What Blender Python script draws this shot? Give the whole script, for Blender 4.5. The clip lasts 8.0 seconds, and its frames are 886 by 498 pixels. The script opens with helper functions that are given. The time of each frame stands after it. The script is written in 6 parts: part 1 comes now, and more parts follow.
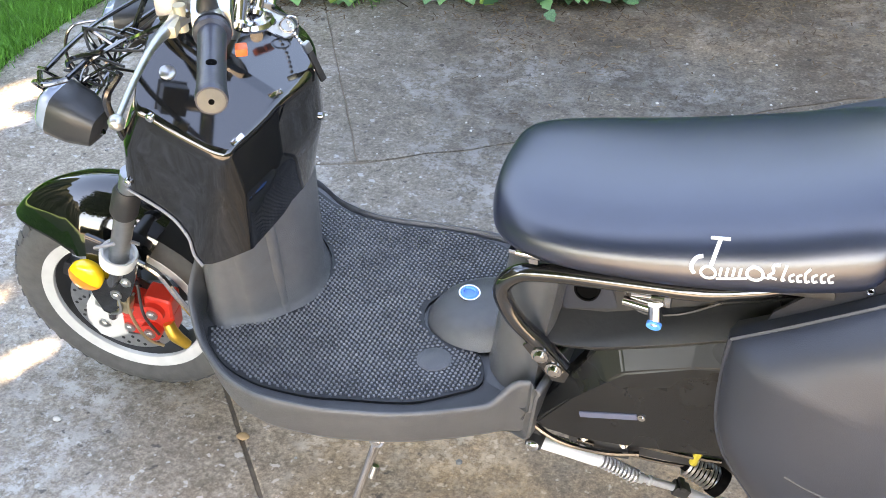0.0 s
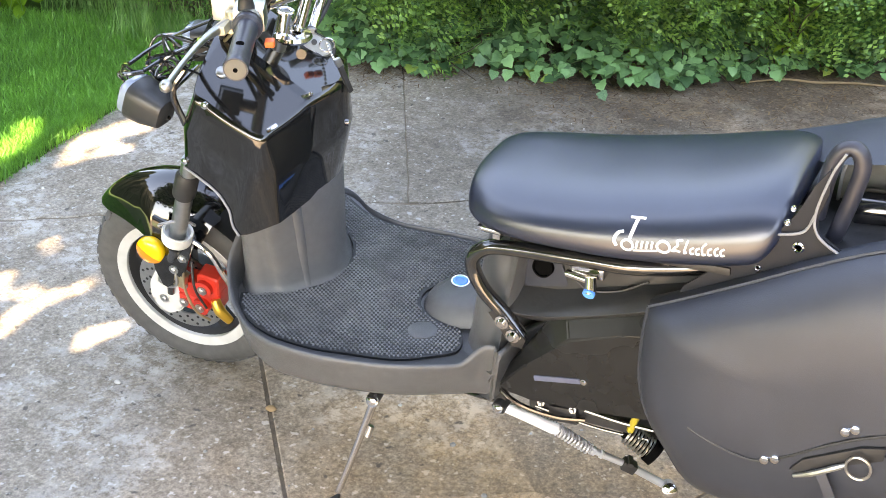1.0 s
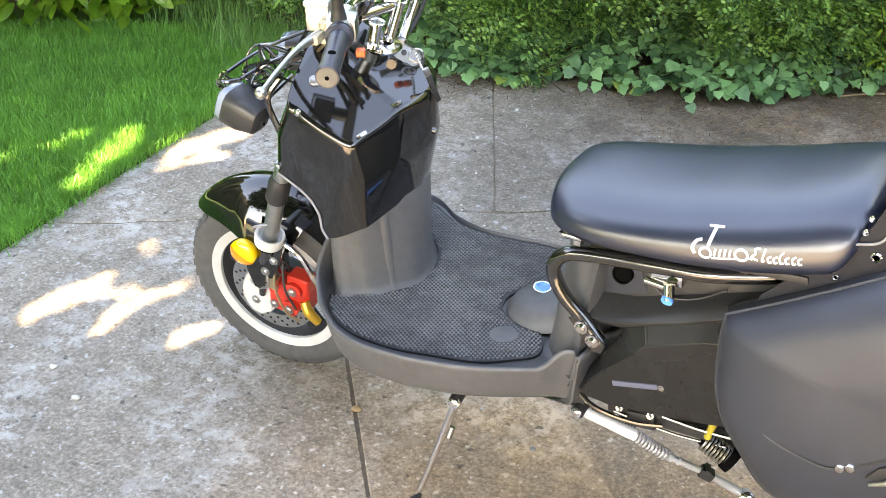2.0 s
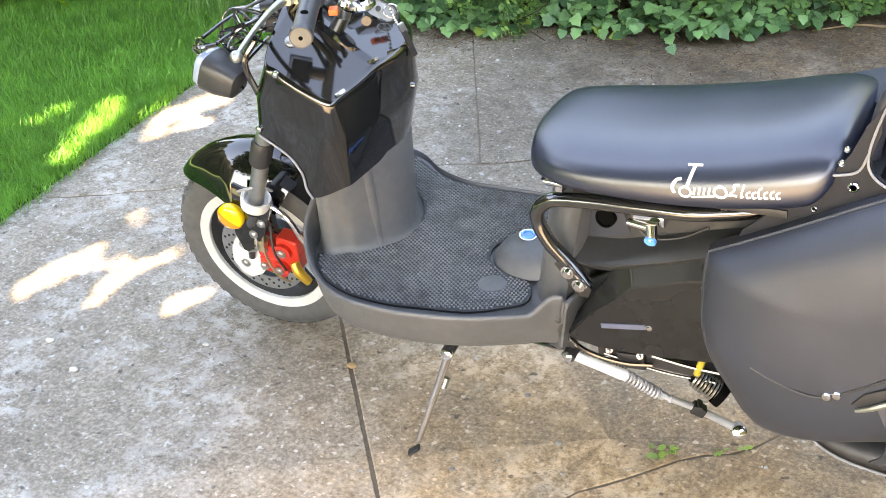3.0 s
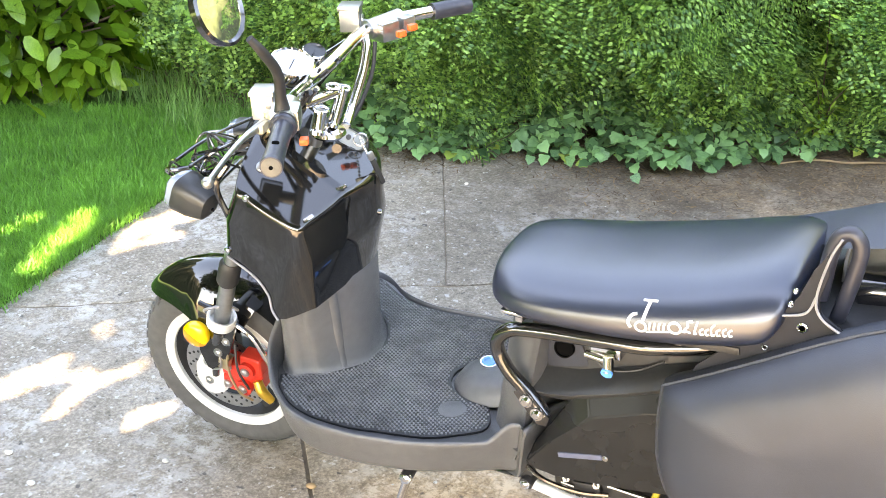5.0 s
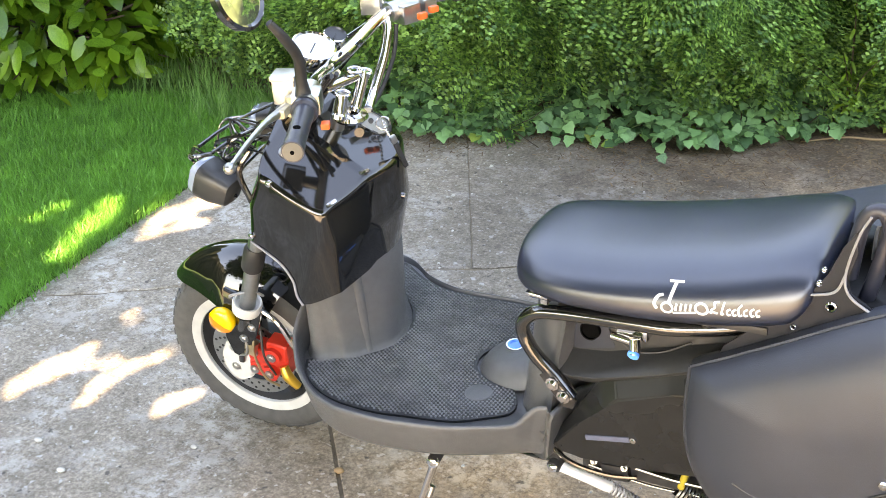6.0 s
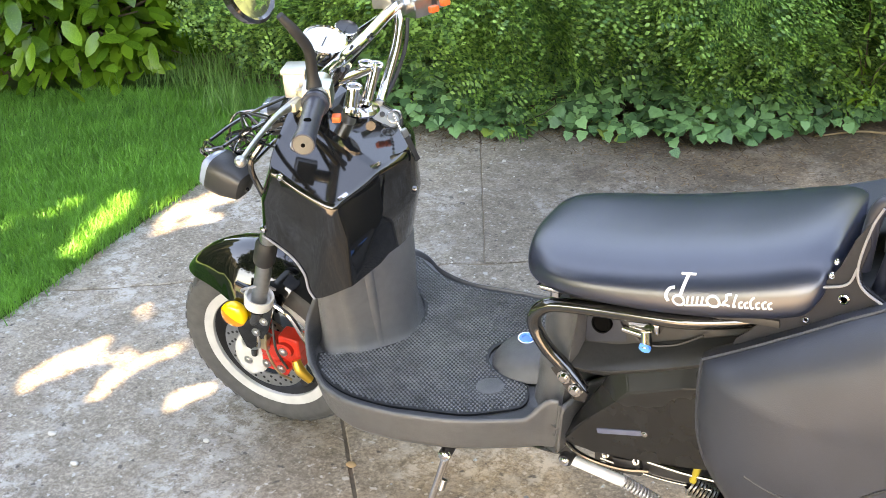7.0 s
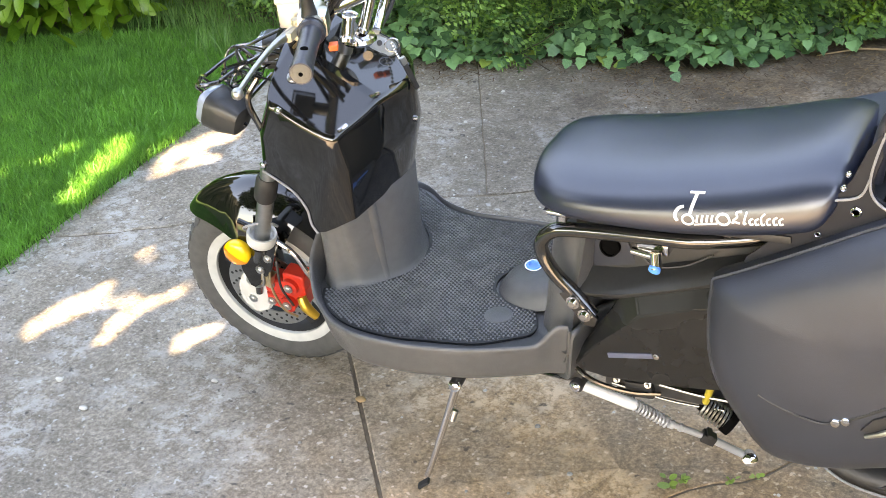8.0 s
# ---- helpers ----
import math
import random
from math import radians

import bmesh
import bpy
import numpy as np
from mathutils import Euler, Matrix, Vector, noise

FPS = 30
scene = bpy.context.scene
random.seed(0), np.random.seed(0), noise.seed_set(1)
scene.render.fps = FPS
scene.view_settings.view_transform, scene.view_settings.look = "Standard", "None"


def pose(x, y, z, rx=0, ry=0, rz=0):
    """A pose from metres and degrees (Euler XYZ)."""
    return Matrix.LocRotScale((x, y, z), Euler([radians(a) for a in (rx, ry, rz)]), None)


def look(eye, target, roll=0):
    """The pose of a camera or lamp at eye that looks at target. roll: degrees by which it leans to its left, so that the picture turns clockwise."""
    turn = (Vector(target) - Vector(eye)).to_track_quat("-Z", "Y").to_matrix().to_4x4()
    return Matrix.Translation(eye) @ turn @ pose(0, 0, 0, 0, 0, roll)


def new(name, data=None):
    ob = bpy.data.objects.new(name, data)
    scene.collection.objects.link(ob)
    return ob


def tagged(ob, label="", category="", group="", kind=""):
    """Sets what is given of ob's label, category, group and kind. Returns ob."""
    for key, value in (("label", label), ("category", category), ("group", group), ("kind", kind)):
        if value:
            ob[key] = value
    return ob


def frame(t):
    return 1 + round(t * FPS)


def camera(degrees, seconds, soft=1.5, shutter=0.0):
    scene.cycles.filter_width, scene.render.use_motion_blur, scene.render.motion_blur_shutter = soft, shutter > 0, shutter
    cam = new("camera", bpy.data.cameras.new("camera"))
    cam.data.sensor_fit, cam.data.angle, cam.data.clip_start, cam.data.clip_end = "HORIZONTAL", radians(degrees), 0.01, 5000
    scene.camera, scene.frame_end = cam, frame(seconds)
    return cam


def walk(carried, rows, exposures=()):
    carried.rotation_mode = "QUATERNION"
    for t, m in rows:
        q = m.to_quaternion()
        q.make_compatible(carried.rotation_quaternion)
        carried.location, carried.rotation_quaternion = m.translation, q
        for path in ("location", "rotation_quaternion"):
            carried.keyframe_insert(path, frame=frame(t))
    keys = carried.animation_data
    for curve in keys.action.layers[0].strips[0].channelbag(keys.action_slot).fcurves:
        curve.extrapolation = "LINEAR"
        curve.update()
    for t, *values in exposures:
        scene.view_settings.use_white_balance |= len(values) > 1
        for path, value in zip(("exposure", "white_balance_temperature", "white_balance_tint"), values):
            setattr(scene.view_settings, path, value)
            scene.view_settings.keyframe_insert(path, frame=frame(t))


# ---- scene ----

cam = camera(39.94, 8.0, soft=0.9)
# seconds, place, yaw, pitch, roll
PATH_ROWS = [
    (0, 0.341, -1.324, 1.567, 22.15, -36.78, -1.89),
    (0.5, 0.517, -1.500, 1.584, 25.64, -32.46, -0.40),
    (1, 0.676, -1.604, 1.580, 28.39, -31.05, -0.75),
    (1.5, 0.709, -1.606, 1.570, 28.76, -32.14, -2.10),
    (2, 0.712, -1.642, 1.595, 33.30, -30.33, -2.23),
    (2.2, 0.711, -1.651, 1.589, 34.18, -30.81, -3.22),
    (3.3, 0.743, -1.648, 1.609, 32.83, -32.50, -5.51),
    (3.5, 0.746, -1.656, 1.616, 32.63, -32.00, -5.16),
    (4, 0.752, -1.667, 1.624, 31.91, -29.75, -3.66),
    (4.5, 0.757, -1.665, 1.638, 31.06, -27.76, -2.53),
    (4.7, 0.758, -1.664, 1.641, 30.87, -27.06, -2.29),
    (5.8, 0.756, -1.650, 1.635, 32.47, -28.29, -4.20),
    (6, 0.758, -1.649, 1.634, 32.63, -27.99, -4.08),
    (6.5, 0.760, -1.648, 1.630, 33.24, -27.70, -4.52),
    (7, 0.762, -1.648, 1.627, 33.38, -28.08, -4.47),
    (7.5, 0.745, -1.648, 1.598, 33.87, -30.58, -7.10),
    (8, 0.746, -1.640, 1.600, 33.71, -30.93, -6.60),
]
walk(cam, [(t, pose(x, y, z, 90 + p, 0, w) @ pose(0, 0, 0, 0, 0, r)) for t, x, y, z, w, p, r in PATH_ROWS],
     [(0, 4.18, 10000, 20), (0.5, 4.2, 10600, 20), (1.5, 4.22, 11200, 20), (3.5, 4.46, 11600, 20), (4.5, 4.68, 11700, 20), (6.0, 4.2, 11700, 20), (7.0, 4.14, 11700, 20), (8, 4.05, 11500, 20)])

# ---- light ----
SUN_EL, SUN_AZ = 40.0, 184.0        # degrees; azimuth measured from +y towards +x
to_sun = Vector((math.sin(radians(SUN_AZ)) * math.cos(radians(SUN_EL)), math.cos(radians(SUN_AZ)) * math.cos(radians(SUN_EL)), math.sin(radians(SUN_EL))))
world = bpy.data.worlds.new("world")
scene.world = world
world.use_nodes = True
wn = world.node_tree
sky = wn.nodes.new("ShaderNodeTexSky")
sky.sky_type, sky.sun_disc = "NISHITA", False
sky.ozone_density, sky.dust_density = 3.2, 0.4
sky.sun_elevation, sky.sun_rotation = radians(SUN_EL), radians(SUN_AZ)
wn.links.new(sky.outputs[0], wn.nodes["Background"].inputs[0])
wn.nodes["Background"].inputs[1].default_value = 0.12
sun = new("sun", bpy.data.lights.new("sun", "SUN"))
sun.data.energy, sun.data.angle, sun.data.color = 4.8, radians(0.53), (1.0, 0.95, 0.86)
sun.matrix_world = look(to_sun * 20, (0, 0, 0))


# ---- materials ----
def mat(name, color, rough=0.5, metal=0.0, scale=40.0, vary=0.25, bump=0.0, bump_scale=None, second=None, coat=0.0, coat_rough=0.03, island=0.0, obj_rand=0.0, trans=0.0, spec=0.5, rough_vary=0.0, big=None):
    """A procedural surface: colour varied at two scales, roughness, relief."""
    m = bpy.data.materials.new(name)
    m.use_nodes = True
    nt = m.node_tree
    b = nt.nodes["Principled BSDF"]
    b.inputs["Roughness"].default_value, b.inputs["Metallic"].default_value = rough, metal
    b.inputs["Coat Weight"].default_value = coat
    b.inputs["Coat Roughness"].default_value = coat_rough
    b.inputs["Specular IOR Level"].default_value = spec
    tc = nt.nodes.new("ShaderNodeTexCoord")
    fine = nt.nodes.new("ShaderNodeTexNoise")
    fine.inputs["Scale"].default_value, fine.inputs["Detail"].default_value = scale, 6
    coarse = nt.nodes.new("ShaderNodeTexNoise")
    coarse.inputs["Scale"].default_value, coarse.inputs["Detail"].default_value = big or scale / 9, 4
    for t in (fine, coarse):
        nt.links.new(tc.outputs["Object"], t.inputs["Vector"])
    mix = nt.nodes.new("ShaderNodeMath")
    mix.operation = "MULTIPLY_ADD"
    mix.inputs[1].default_value = 0.5
    half = nt.nodes.new("ShaderNodeMath")
    half.operation = "MULTIPLY"
    half.inputs[1].default_value = 0.5
    nt.links.new(coarse.outputs["Fac"], half.inputs[0])
    nt.links.new(fine.outputs["Fac"], mix.inputs[0])
    nt.links.new(half.outputs[0], mix.inputs[2])
    src = mix.outputs[0]
    if island or obj_rand:
        if island:
            g = nt.nodes.new("ShaderNodeNewGeometry")
            rnd = g.outputs["Random Per Island"]
        else:
            g = nt.nodes.new("ShaderNodeObjectInfo")
            rnd = g.outputs["Random"]
        add = nt.nodes.new("ShaderNodeMath")
        add.operation = "MULTIPLY_ADD"
        add.inputs[1].default_value = island or obj_rand
        off = nt.nodes.new("ShaderNodeMath")
        off.operation = "SUBTRACT"
        off.inputs[1].default_value = (island or obj_rand) / 2
        nt.links.new(rnd, add.inputs[0])
        nt.links.new(src, add.inputs[2])
        nt.links.new(add.outputs[0], off.inputs[0])
        src = off.outputs[0]
    ramp = nt.nodes.new("ShaderNodeValToRGB")
    ramp.color_ramp.elements[0].position, ramp.color_ramp.elements[1].position = 0.3, 0.7
    c2 = second or [min(1, c * (1 + vary)) for c in color]
    c1 = color if second else [c * (1 - vary) for c in color]
    ramp.color_ramp.elements[0].color, ramp.color_ramp.elements[1].color = (*c1, 1), (*c2, 1)
    nt.links.new(src, ramp.inputs[0])
    nt.links.new(ramp.outputs[0], b.inputs["Base Color"])
    if rough_vary:
        rr = nt.nodes.new("ShaderNodeMapRange")
        rr.inputs[3].default_value, rr.inputs[4].default_value = max(0.02, rough - rough_vary), min(1, rough + rough_vary)
        nt.links.new(coarse.outputs["Fac"], rr.inputs[0])
        nt.links.new(rr.outputs[0], b.inputs["Roughness"])
    if bump:
        bn = nt.nodes.new("ShaderNodeBump")
        bn.inputs["Strength"].default_value, bn.inputs["Distance"].default_value = bump, 0.004
        bt = nt.nodes.new("ShaderNodeTexNoise")
        bt.inputs["Scale"].default_value, bt.inputs["Detail"].default_value = bump_scale or scale * 2, 5
        nt.links.new(tc.outputs["Object"], bt.inputs["Vector"])
        nt.links.new(bt.outputs["Fac"], bn.inputs["Height"])
        nt.links.new(bn.outputs["Normal"], b.inputs["Normal"])
    if trans:
        out = nt.nodes["Material Output"]
        tr = nt.nodes.new("ShaderNodeBsdfTranslucent")
        nt.links.new(ramp.outputs[0], tr.inputs["Color"])
        ms = nt.nodes.new("ShaderNodeMixShader")
        ms.inputs[0].default_value = trans
        nt.links.new(b.outputs[0], ms.inputs[1])
        nt.links.new(tr.outputs[0], ms.inputs[2])
        nt.links.new(ms.outputs[0], out.inputs["Surface"])
    return m


M = dict(
    paint=mat("gloss_black_paint", (0.005, 0.005, 0.005), 0.06, 0, 30, 0.2, coat=0.4, coat_rough=0.02, rough_vary=0.02, spec=0.65),
    plastic=mat("grey_plastic", (0.088, 0.088, 0.089), 0.40, 0, 60, 0.18, bump=0.25, bump_scale=700, rough_vary=0.1),
    rubber=mat("tyre_rubber", (0.05, 0.05, 0.049), 0.75, 0, 50, 0.4, bump=0.3, second=(0.09, 0.087, 0.082)),
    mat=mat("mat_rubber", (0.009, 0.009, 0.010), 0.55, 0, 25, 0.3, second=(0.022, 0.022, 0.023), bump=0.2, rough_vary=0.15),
    # worn tops and the sky's glint on them, both put into the stud colour
    stud=mat("stud_rubber_glint", (0.09, 0.09, 0.092), 0.24, 0, 25, 0.3, second=(0.235, 0.235, 0.24), rough_vary=0.1),
    vinyl=mat("black_vinyl", (0.009, 0.014, 0.030), 0.30, 0, 25, 0.2, bump=0.06, bump_scale=900, rough_vary=0.04, spec=0.95, coat=0.15, coat_rough=0.25),
    leather=mat("charcoal_leather", (0.024, 0.029, 0.041), 0.5, 0, 12, 0.22, bump=0.10, bump_scale=700, rough_vary=0.08, spec=0.6),
    chrome=mat("chrome", (0.62, 0.62, 0.63), 0.09, 1.0, 50, 0.1, rough_vary=0.05),
    steel=mat("brushed_steel", (0.5, 0.5, 0.49), 0.32, 1.0, 80, 0.2, rough_vary=0.1),
    darksteel=mat("black_steel", (0.010, 0.010, 0.011), 0.14, 0, 40, 0.3, coat=1.0, spec=0.8),
    grip=mat("grip_rubber", (0.030, 0.031, 0.042), 0.38, 0, 50, 0.3, bump=0.1),
    case=mat("case_plastic", (0.026, 0.027, 0.028), 0.4, 0, 60, 0.2, bump=0.1),
    # near black, so shallow holes look deep: their shade is in the colour
    hole=mat("dark_socket", (0.003, 0.003, 0.003), 0.9, 0, 60, 0.2, spec=0.02),
    satin=mat("satin_black_steel", (0.02, 0.02, 0.021), 0.5, 0, 60, 0.4, bump=0.1),
    cast=mat("cast_silver", (0.38, 0.38, 0.37), 0.3, 0.85, 60, 0.2, bump=0.1),
    white=mat("white_rim_paint", (0.50, 0.495, 0.47), 0.4, 0, 30, 0.18),
    enamel=mat("white_enamel", (0.72, 0.72, 0.70), 0.25, 0, 30, 0.12, coat=0.4),
    red=mat("red_paint", (0.62, 0.035, 0.02), 0.35, 0, 40, 0.15),
    amber=mat("amber_lens", (1.0, 0.56, 0.02), 0.15, 0, 30, 0.06, coat=0.5),
    gold=mat("gold_anodised", (0.75, 0.45, 0.08), 0.3, 0.8, 40, 0.15),
    blue=mat("blue_plastic", (0.05, 0.3, 0.85), 0.3, 0, 40, 0.1),
    silver=mat("silver_paint", (0.44, 0.44, 0.45), 0.28, 0.35, 50, 0.12, bump=0.05),
    cream=mat("aged_cream_metal", (0.50, 0.45, 0.33), 0.35, 0.3, 50, 0.25, bump=0.1),
    cloth=mat("black_cloth", (0.010, 0.012, 0.018), 0.55, 0, 40, 0.25, bump=0.15, bump_scale=600, spec=0.3),
    cover=mat("worn_black_cover", (0.014, 0.0145, 0.015), 0.28, 0, 30, 0.3, rough_vary=0.08, spec=0.4),
    mustard=mat("mustard_paint", (0.42, 0.33, 0.04), 0.4, 0, 40, 0.2),
    amber_low=mat("deep_amber_lens", (0.80, 0.24, 0.008), 0.15, 0, 30, 0.06, coat=0.5),
    brass=mat("brass", (0.55, 0.45, 0.28), 0.35, 0.9, 40, 0.2),
    logo=mat("white_print", (0.82, 0.82, 0.8), 0.45, 0, 60, 0.05),
    dial=mat("white_dial", (0.6, 0.62, 0.64), 0.25, 0, 40, 0.03, coat=0.6),
    orange=mat("orange_switch", (0.85, 0.13, 0.03), 0.4, 0, 40, 0.05),
    lens=mat("lamp_lens", (0.24, 0.29, 0.37), 0.08, 0, 30, 0.1, coat=1.0),
    slate=mat("slate_bar", (0.10, 0.11, 0.16), 0.35, 0, 60, 0.1),
    grey=mat("grey_piping", (0.22, 0.22, 0.23), 0.5, 0, 60, 0.1),
    tan=mat("tan_cloth", (0.15, 0.137, 0.115), 0.8, 0, 60, 0.2, bump=0.2),
    soil=mat("soil", (0.10, 0.078, 0.058), 0.95, 0, 60, 0.5, bump=0.8, second=(0.22, 0.165, 0.115)),
)


def concrete():
    m = bpy.data.materials.new("weathered_concrete")
    m.use_nodes = True
    nt = m.node_tree
    b = nt.nodes["Principled BSDF"]
    geo = nt.nodes.new("ShaderNodeNewGeometry")

    def noise_tex(scale, detail=6, rough=0.6):
        n = nt.nodes.new("ShaderNodeTexNoise")
        n.inputs["Scale"].default_value, n.inputs["Detail"].default_value, n.inputs["Roughness"].default_value = scale, detail, rough
        nt.links.new(geo.outputs["Position"], n.inputs["Vector"])
        return n.outputs["Fac"]

    def ramp(fac, stops):
        r = nt.nodes.new("ShaderNodeValToRGB")
        while len(r.color_ramp.elements) < len(stops):
            r.color_ramp.elements.new(0.5)
        for e, (p, c) in zip(r.color_ramp.elements, stops):
            e.position, e.color = p, (*c, 1)
        nt.links.new(fac, r.inputs[0])
        return r.outputs[0]

    def mixc(fac, a, bcol, mode="MIX"):
        x = nt.nodes.new("ShaderNodeMix")
        x.data_type, x.blend_type = "RGBA", mode
        if isinstance(fac, float):
            x.inputs[0].default_value = fac
        else:
            nt.links.new(fac, x.inputs[0])
        for s, v in ((6, a), (7, bcol)):
            if isinstance(v, tuple):
                x.inputs[s].default_value = (*v, 1)
            else:
                nt.links.new(v, x.inputs[s])
        return x.outputs[2]

    base = ramp(noise_tex(2.2, 7, 0.65), [(0.3, (0.172, 0.149, 0.121)), (0.52, (0.228, 0.199, 0.163)), (0.72, (0.294, 0.260, 0.215))])
    mid = ramp(noise_tex(24, 9, 0.82), [(0.34, (0.58, 0.56, 0.53)), (0.5, (1.0, 0.99, 0.97)), (0.66, (1.38, 1.38, 1.37))])
    col = mixc(1.0, base, mid, "MULTIPLY")
    grit = ramp(noise_tex(105, 5, 0.75), [(0.34, (0.60, 0.59, 0.57)), (0.5, (1, 1, 1)), (0.66, (1.62, 1.61, 1.58))])
    col = mixc(1.0, col, grit, "MULTIPLY")
    # worn pale scuffs
    scuff = nt.nodes.new("ShaderNodeMath")
    scuff.operation = "MULTIPLY"
    nt.links.new(ramp(noise_tex(2.6, 3), [(0.46, (0, 0, 0)), (0.60, (1, 1, 1))]), scuff.inputs[0])
    nt.links.new(ramp(noise_tex(20, 7, 0.85), [(0.475, (0, 0, 0)), (0.56, (1, 1, 1))]), scuff.inputs[1])
    col = mixc(scuff.outputs[0], col, (0.42, 0.402, 0.37))
    # pale flecks of bare aggregate
    flecks = ramp(noise_tex(55, 2, 0.5), [(0.63, (0, 0, 0)), (0.69, (0.75, 0.75, 0.75))])
    col = mixc(flecks, col, (0.46, 0.45, 0.42))
    # dark lichen spots
    spots = ramp(noise_tex(38, 3, 0.5), [(0.66, (0, 0, 0)), (0.72, (0.8, 0.8, 0.8))])
    col = mixc(spots, col, (0.05, 0.048, 0.045))
    # brown soil wash on the scooter's rear side of the drive and along the planting
    sep = nt.nodes.new("ShaderNodeSeparateXYZ")
    # ragged borders for the wash and the far slabs' tone
    wander = nt.nodes.new("ShaderNodeTexNoise")
    wander.inputs["Scale"].default_value, wander.inputs["Detail"].default_value = 1.6, 5
    nt.links.new(geo.outputs["Position"], wander.inputs["Vector"])
    centred = nt.nodes.new("ShaderNodeVectorMath")
    centred.operation = "SUBTRACT"
    centred.inputs[1].default_value = (0.5, 0.5, 0.5)
    nt.links.new(wander.outputs["Color"], centred.inputs[0])
    moved = nt.nodes.new("ShaderNodeVectorMath")
    moved.operation = "MULTIPLY_ADD"
    moved.inputs[1].default_value = (0.9, 0.9, 0.0)
    nt.links.new(centred.outputs[0], moved.inputs[0])
    nt.links.new(geo.outputs["Position"], moved.inputs[2])
    nt.links.new(moved.outputs[0], sep.inputs[0])

    def span(sock, a, bb):
        r = nt.nodes.new("ShaderNodeMapRange")
        r.inputs[1].default_value, r.inputs[2].default_value = a, bb
        nt.links.new(sock, r.inputs[0])
        return r.outputs[0]

    def calc(op, a, bb):
        c = nt.nodes.new("ShaderNodeMath")
        c.operation, c.use_clamp = op, True
        for k, v in enumerate((a, bb)):
            if isinstance(v, float):
                c.inputs[k].default_value = v
            else:
                nt.links.new(v, c.inputs[k])
        return c.outputs[0]

    wash = calc("MULTIPLY", span(sep.outputs[0], -0.85, -0.25), span(sep.outputs[1], 0.6, 0.1))
    wash = calc("MULTIPLY", wash, span(sep.outputs[1], -1.25, -0.8))
    bed = calc("MULTIPLY", calc("MULTIPLY", span(sep.outputs[0], -0.9, -0.2), span(sep.outputs[1], 1.35, 1.8)), 0.55)
    wash = calc("MAXIMUM", wash, bed)
    stain = calc("MULTIPLY", wash, ramp(noise_tex(5.5, 5, 0.65), [(0.30, (0.35, 0.35, 0.35)), (0.58, (1, 1, 1))]))
    col = mixc(stain, col, mixc(1.0, col, (1.46, 1.06, 0.71), "MULTIPLY"))
    # brightening beside the scooter put into the colour, over its worn pale aggregate
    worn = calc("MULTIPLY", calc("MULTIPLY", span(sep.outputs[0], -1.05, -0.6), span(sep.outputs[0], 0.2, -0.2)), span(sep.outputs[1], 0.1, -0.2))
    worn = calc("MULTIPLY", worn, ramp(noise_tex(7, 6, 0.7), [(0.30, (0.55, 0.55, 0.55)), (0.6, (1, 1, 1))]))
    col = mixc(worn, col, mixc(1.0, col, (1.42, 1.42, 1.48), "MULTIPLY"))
    # far slabs darker, in uneven patches
    far_tone = calc("MULTIPLY", span(sep.outputs[1], 0.35, 1.15), span(sep.outputs[0], -1.25, -0.6))
    far_tone = calc("MULTIPLY", far_tone, ramp(noise_tex(3.4, 6, 0.7), [(0.28, (0.35, 0.35, 0.35)), (0.56, (1, 1, 1))]))
    col = mixc(far_tone, col, mixc(1.0, col, (0.38, 0.365, 0.35), "MULTIPLY"))
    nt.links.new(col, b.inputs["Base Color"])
    b.inputs["Roughness"].default_value = 0.8
    bn = nt.nodes.new("ShaderNodeBump")
    bn.inputs["Strength"].default_value, bn.inputs["Distance"].default_value = 0.4, 0.003
    nt.links.new(noise_tex(160, 4, 0.7), bn.inputs["Height"])
    nt.links.new(bn.outputs["Normal"], b.inputs["Normal"])
    return m


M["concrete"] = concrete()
M["lawn"] = mat("lawn_soil", (0.04, 0.11, 0.016), 0.9, 0, 20, 0.4, bump=0.5)
M["blade"] = mat("grass_blade", (0.045, 0.20, 0.028), 0.5, 0, 8, 0.3, island=0.35, second=(0.14, 0.45, 0.07), trans=0.35, big=1.5)
M["tall"] = mat("tall_grass_blade", (0.05, 0.17, 0.04), 0.5, 0, 8, 0.3, island=0.5, second=(0.15, 0.34, 0.09), trans=0.35)
M["ivy"] = mat("ivy_leaf", (0.045, 0.135, 0.055), 0.42, 0, 60, 0.2, obj_rand=0.7, second=(0.18, 0.40, 0.16), trans=0.2)
M["ivy_many"] = mat("ivy_leaf_many", (0.045, 0.135, 0.055), 0.42, 0, 60, 0.2, island=0.7, second=(0.18, 0.40, 0.16), trans=0.2)
M["ivy_young"] = mat("young_ivy_leaf", (0.16, 0.28, 0.05), 0.4, 0, 60, 0.2, obj_rand=0.3, second=(0.3, 0.4, 0.09), trans=0.2)
M["needle"] = mat("shrub_leaf", (0.040, 0.14, 0.036), 0.45, 0, 14, 0.3, island=0.6, second=(0.27, 0.52, 0.13), trans=0.38, big=3.5)
M["laurel"] = mat("laurel_leaf", (0.05, 0.15, 0.014), 0.24, 0, 20, 0.2, obj_rand=0.5, island=0, second=(0.145, 0.32, 0.032), trans=0.3)
M["laurel_many"] = mat("laurel_leaf_many", (0.05, 0.15, 0.014), 0.24, 0, 20, 0.2, island=0.5, second=(0.145, 0.32, 0.032), trans=0.3)
M["bark"] = mat("bark", (0.05, 0.035, 0.022), 0.9, 0, 40, 0.4, bump=0.6)
M["canopy"] = mat("canopy_leaf", (0.04, 0.09, 0.02), 0.5, 0, 4, 0.3, island=0.4, second=(0.09, 0.17, 0.04), trans=0.2)
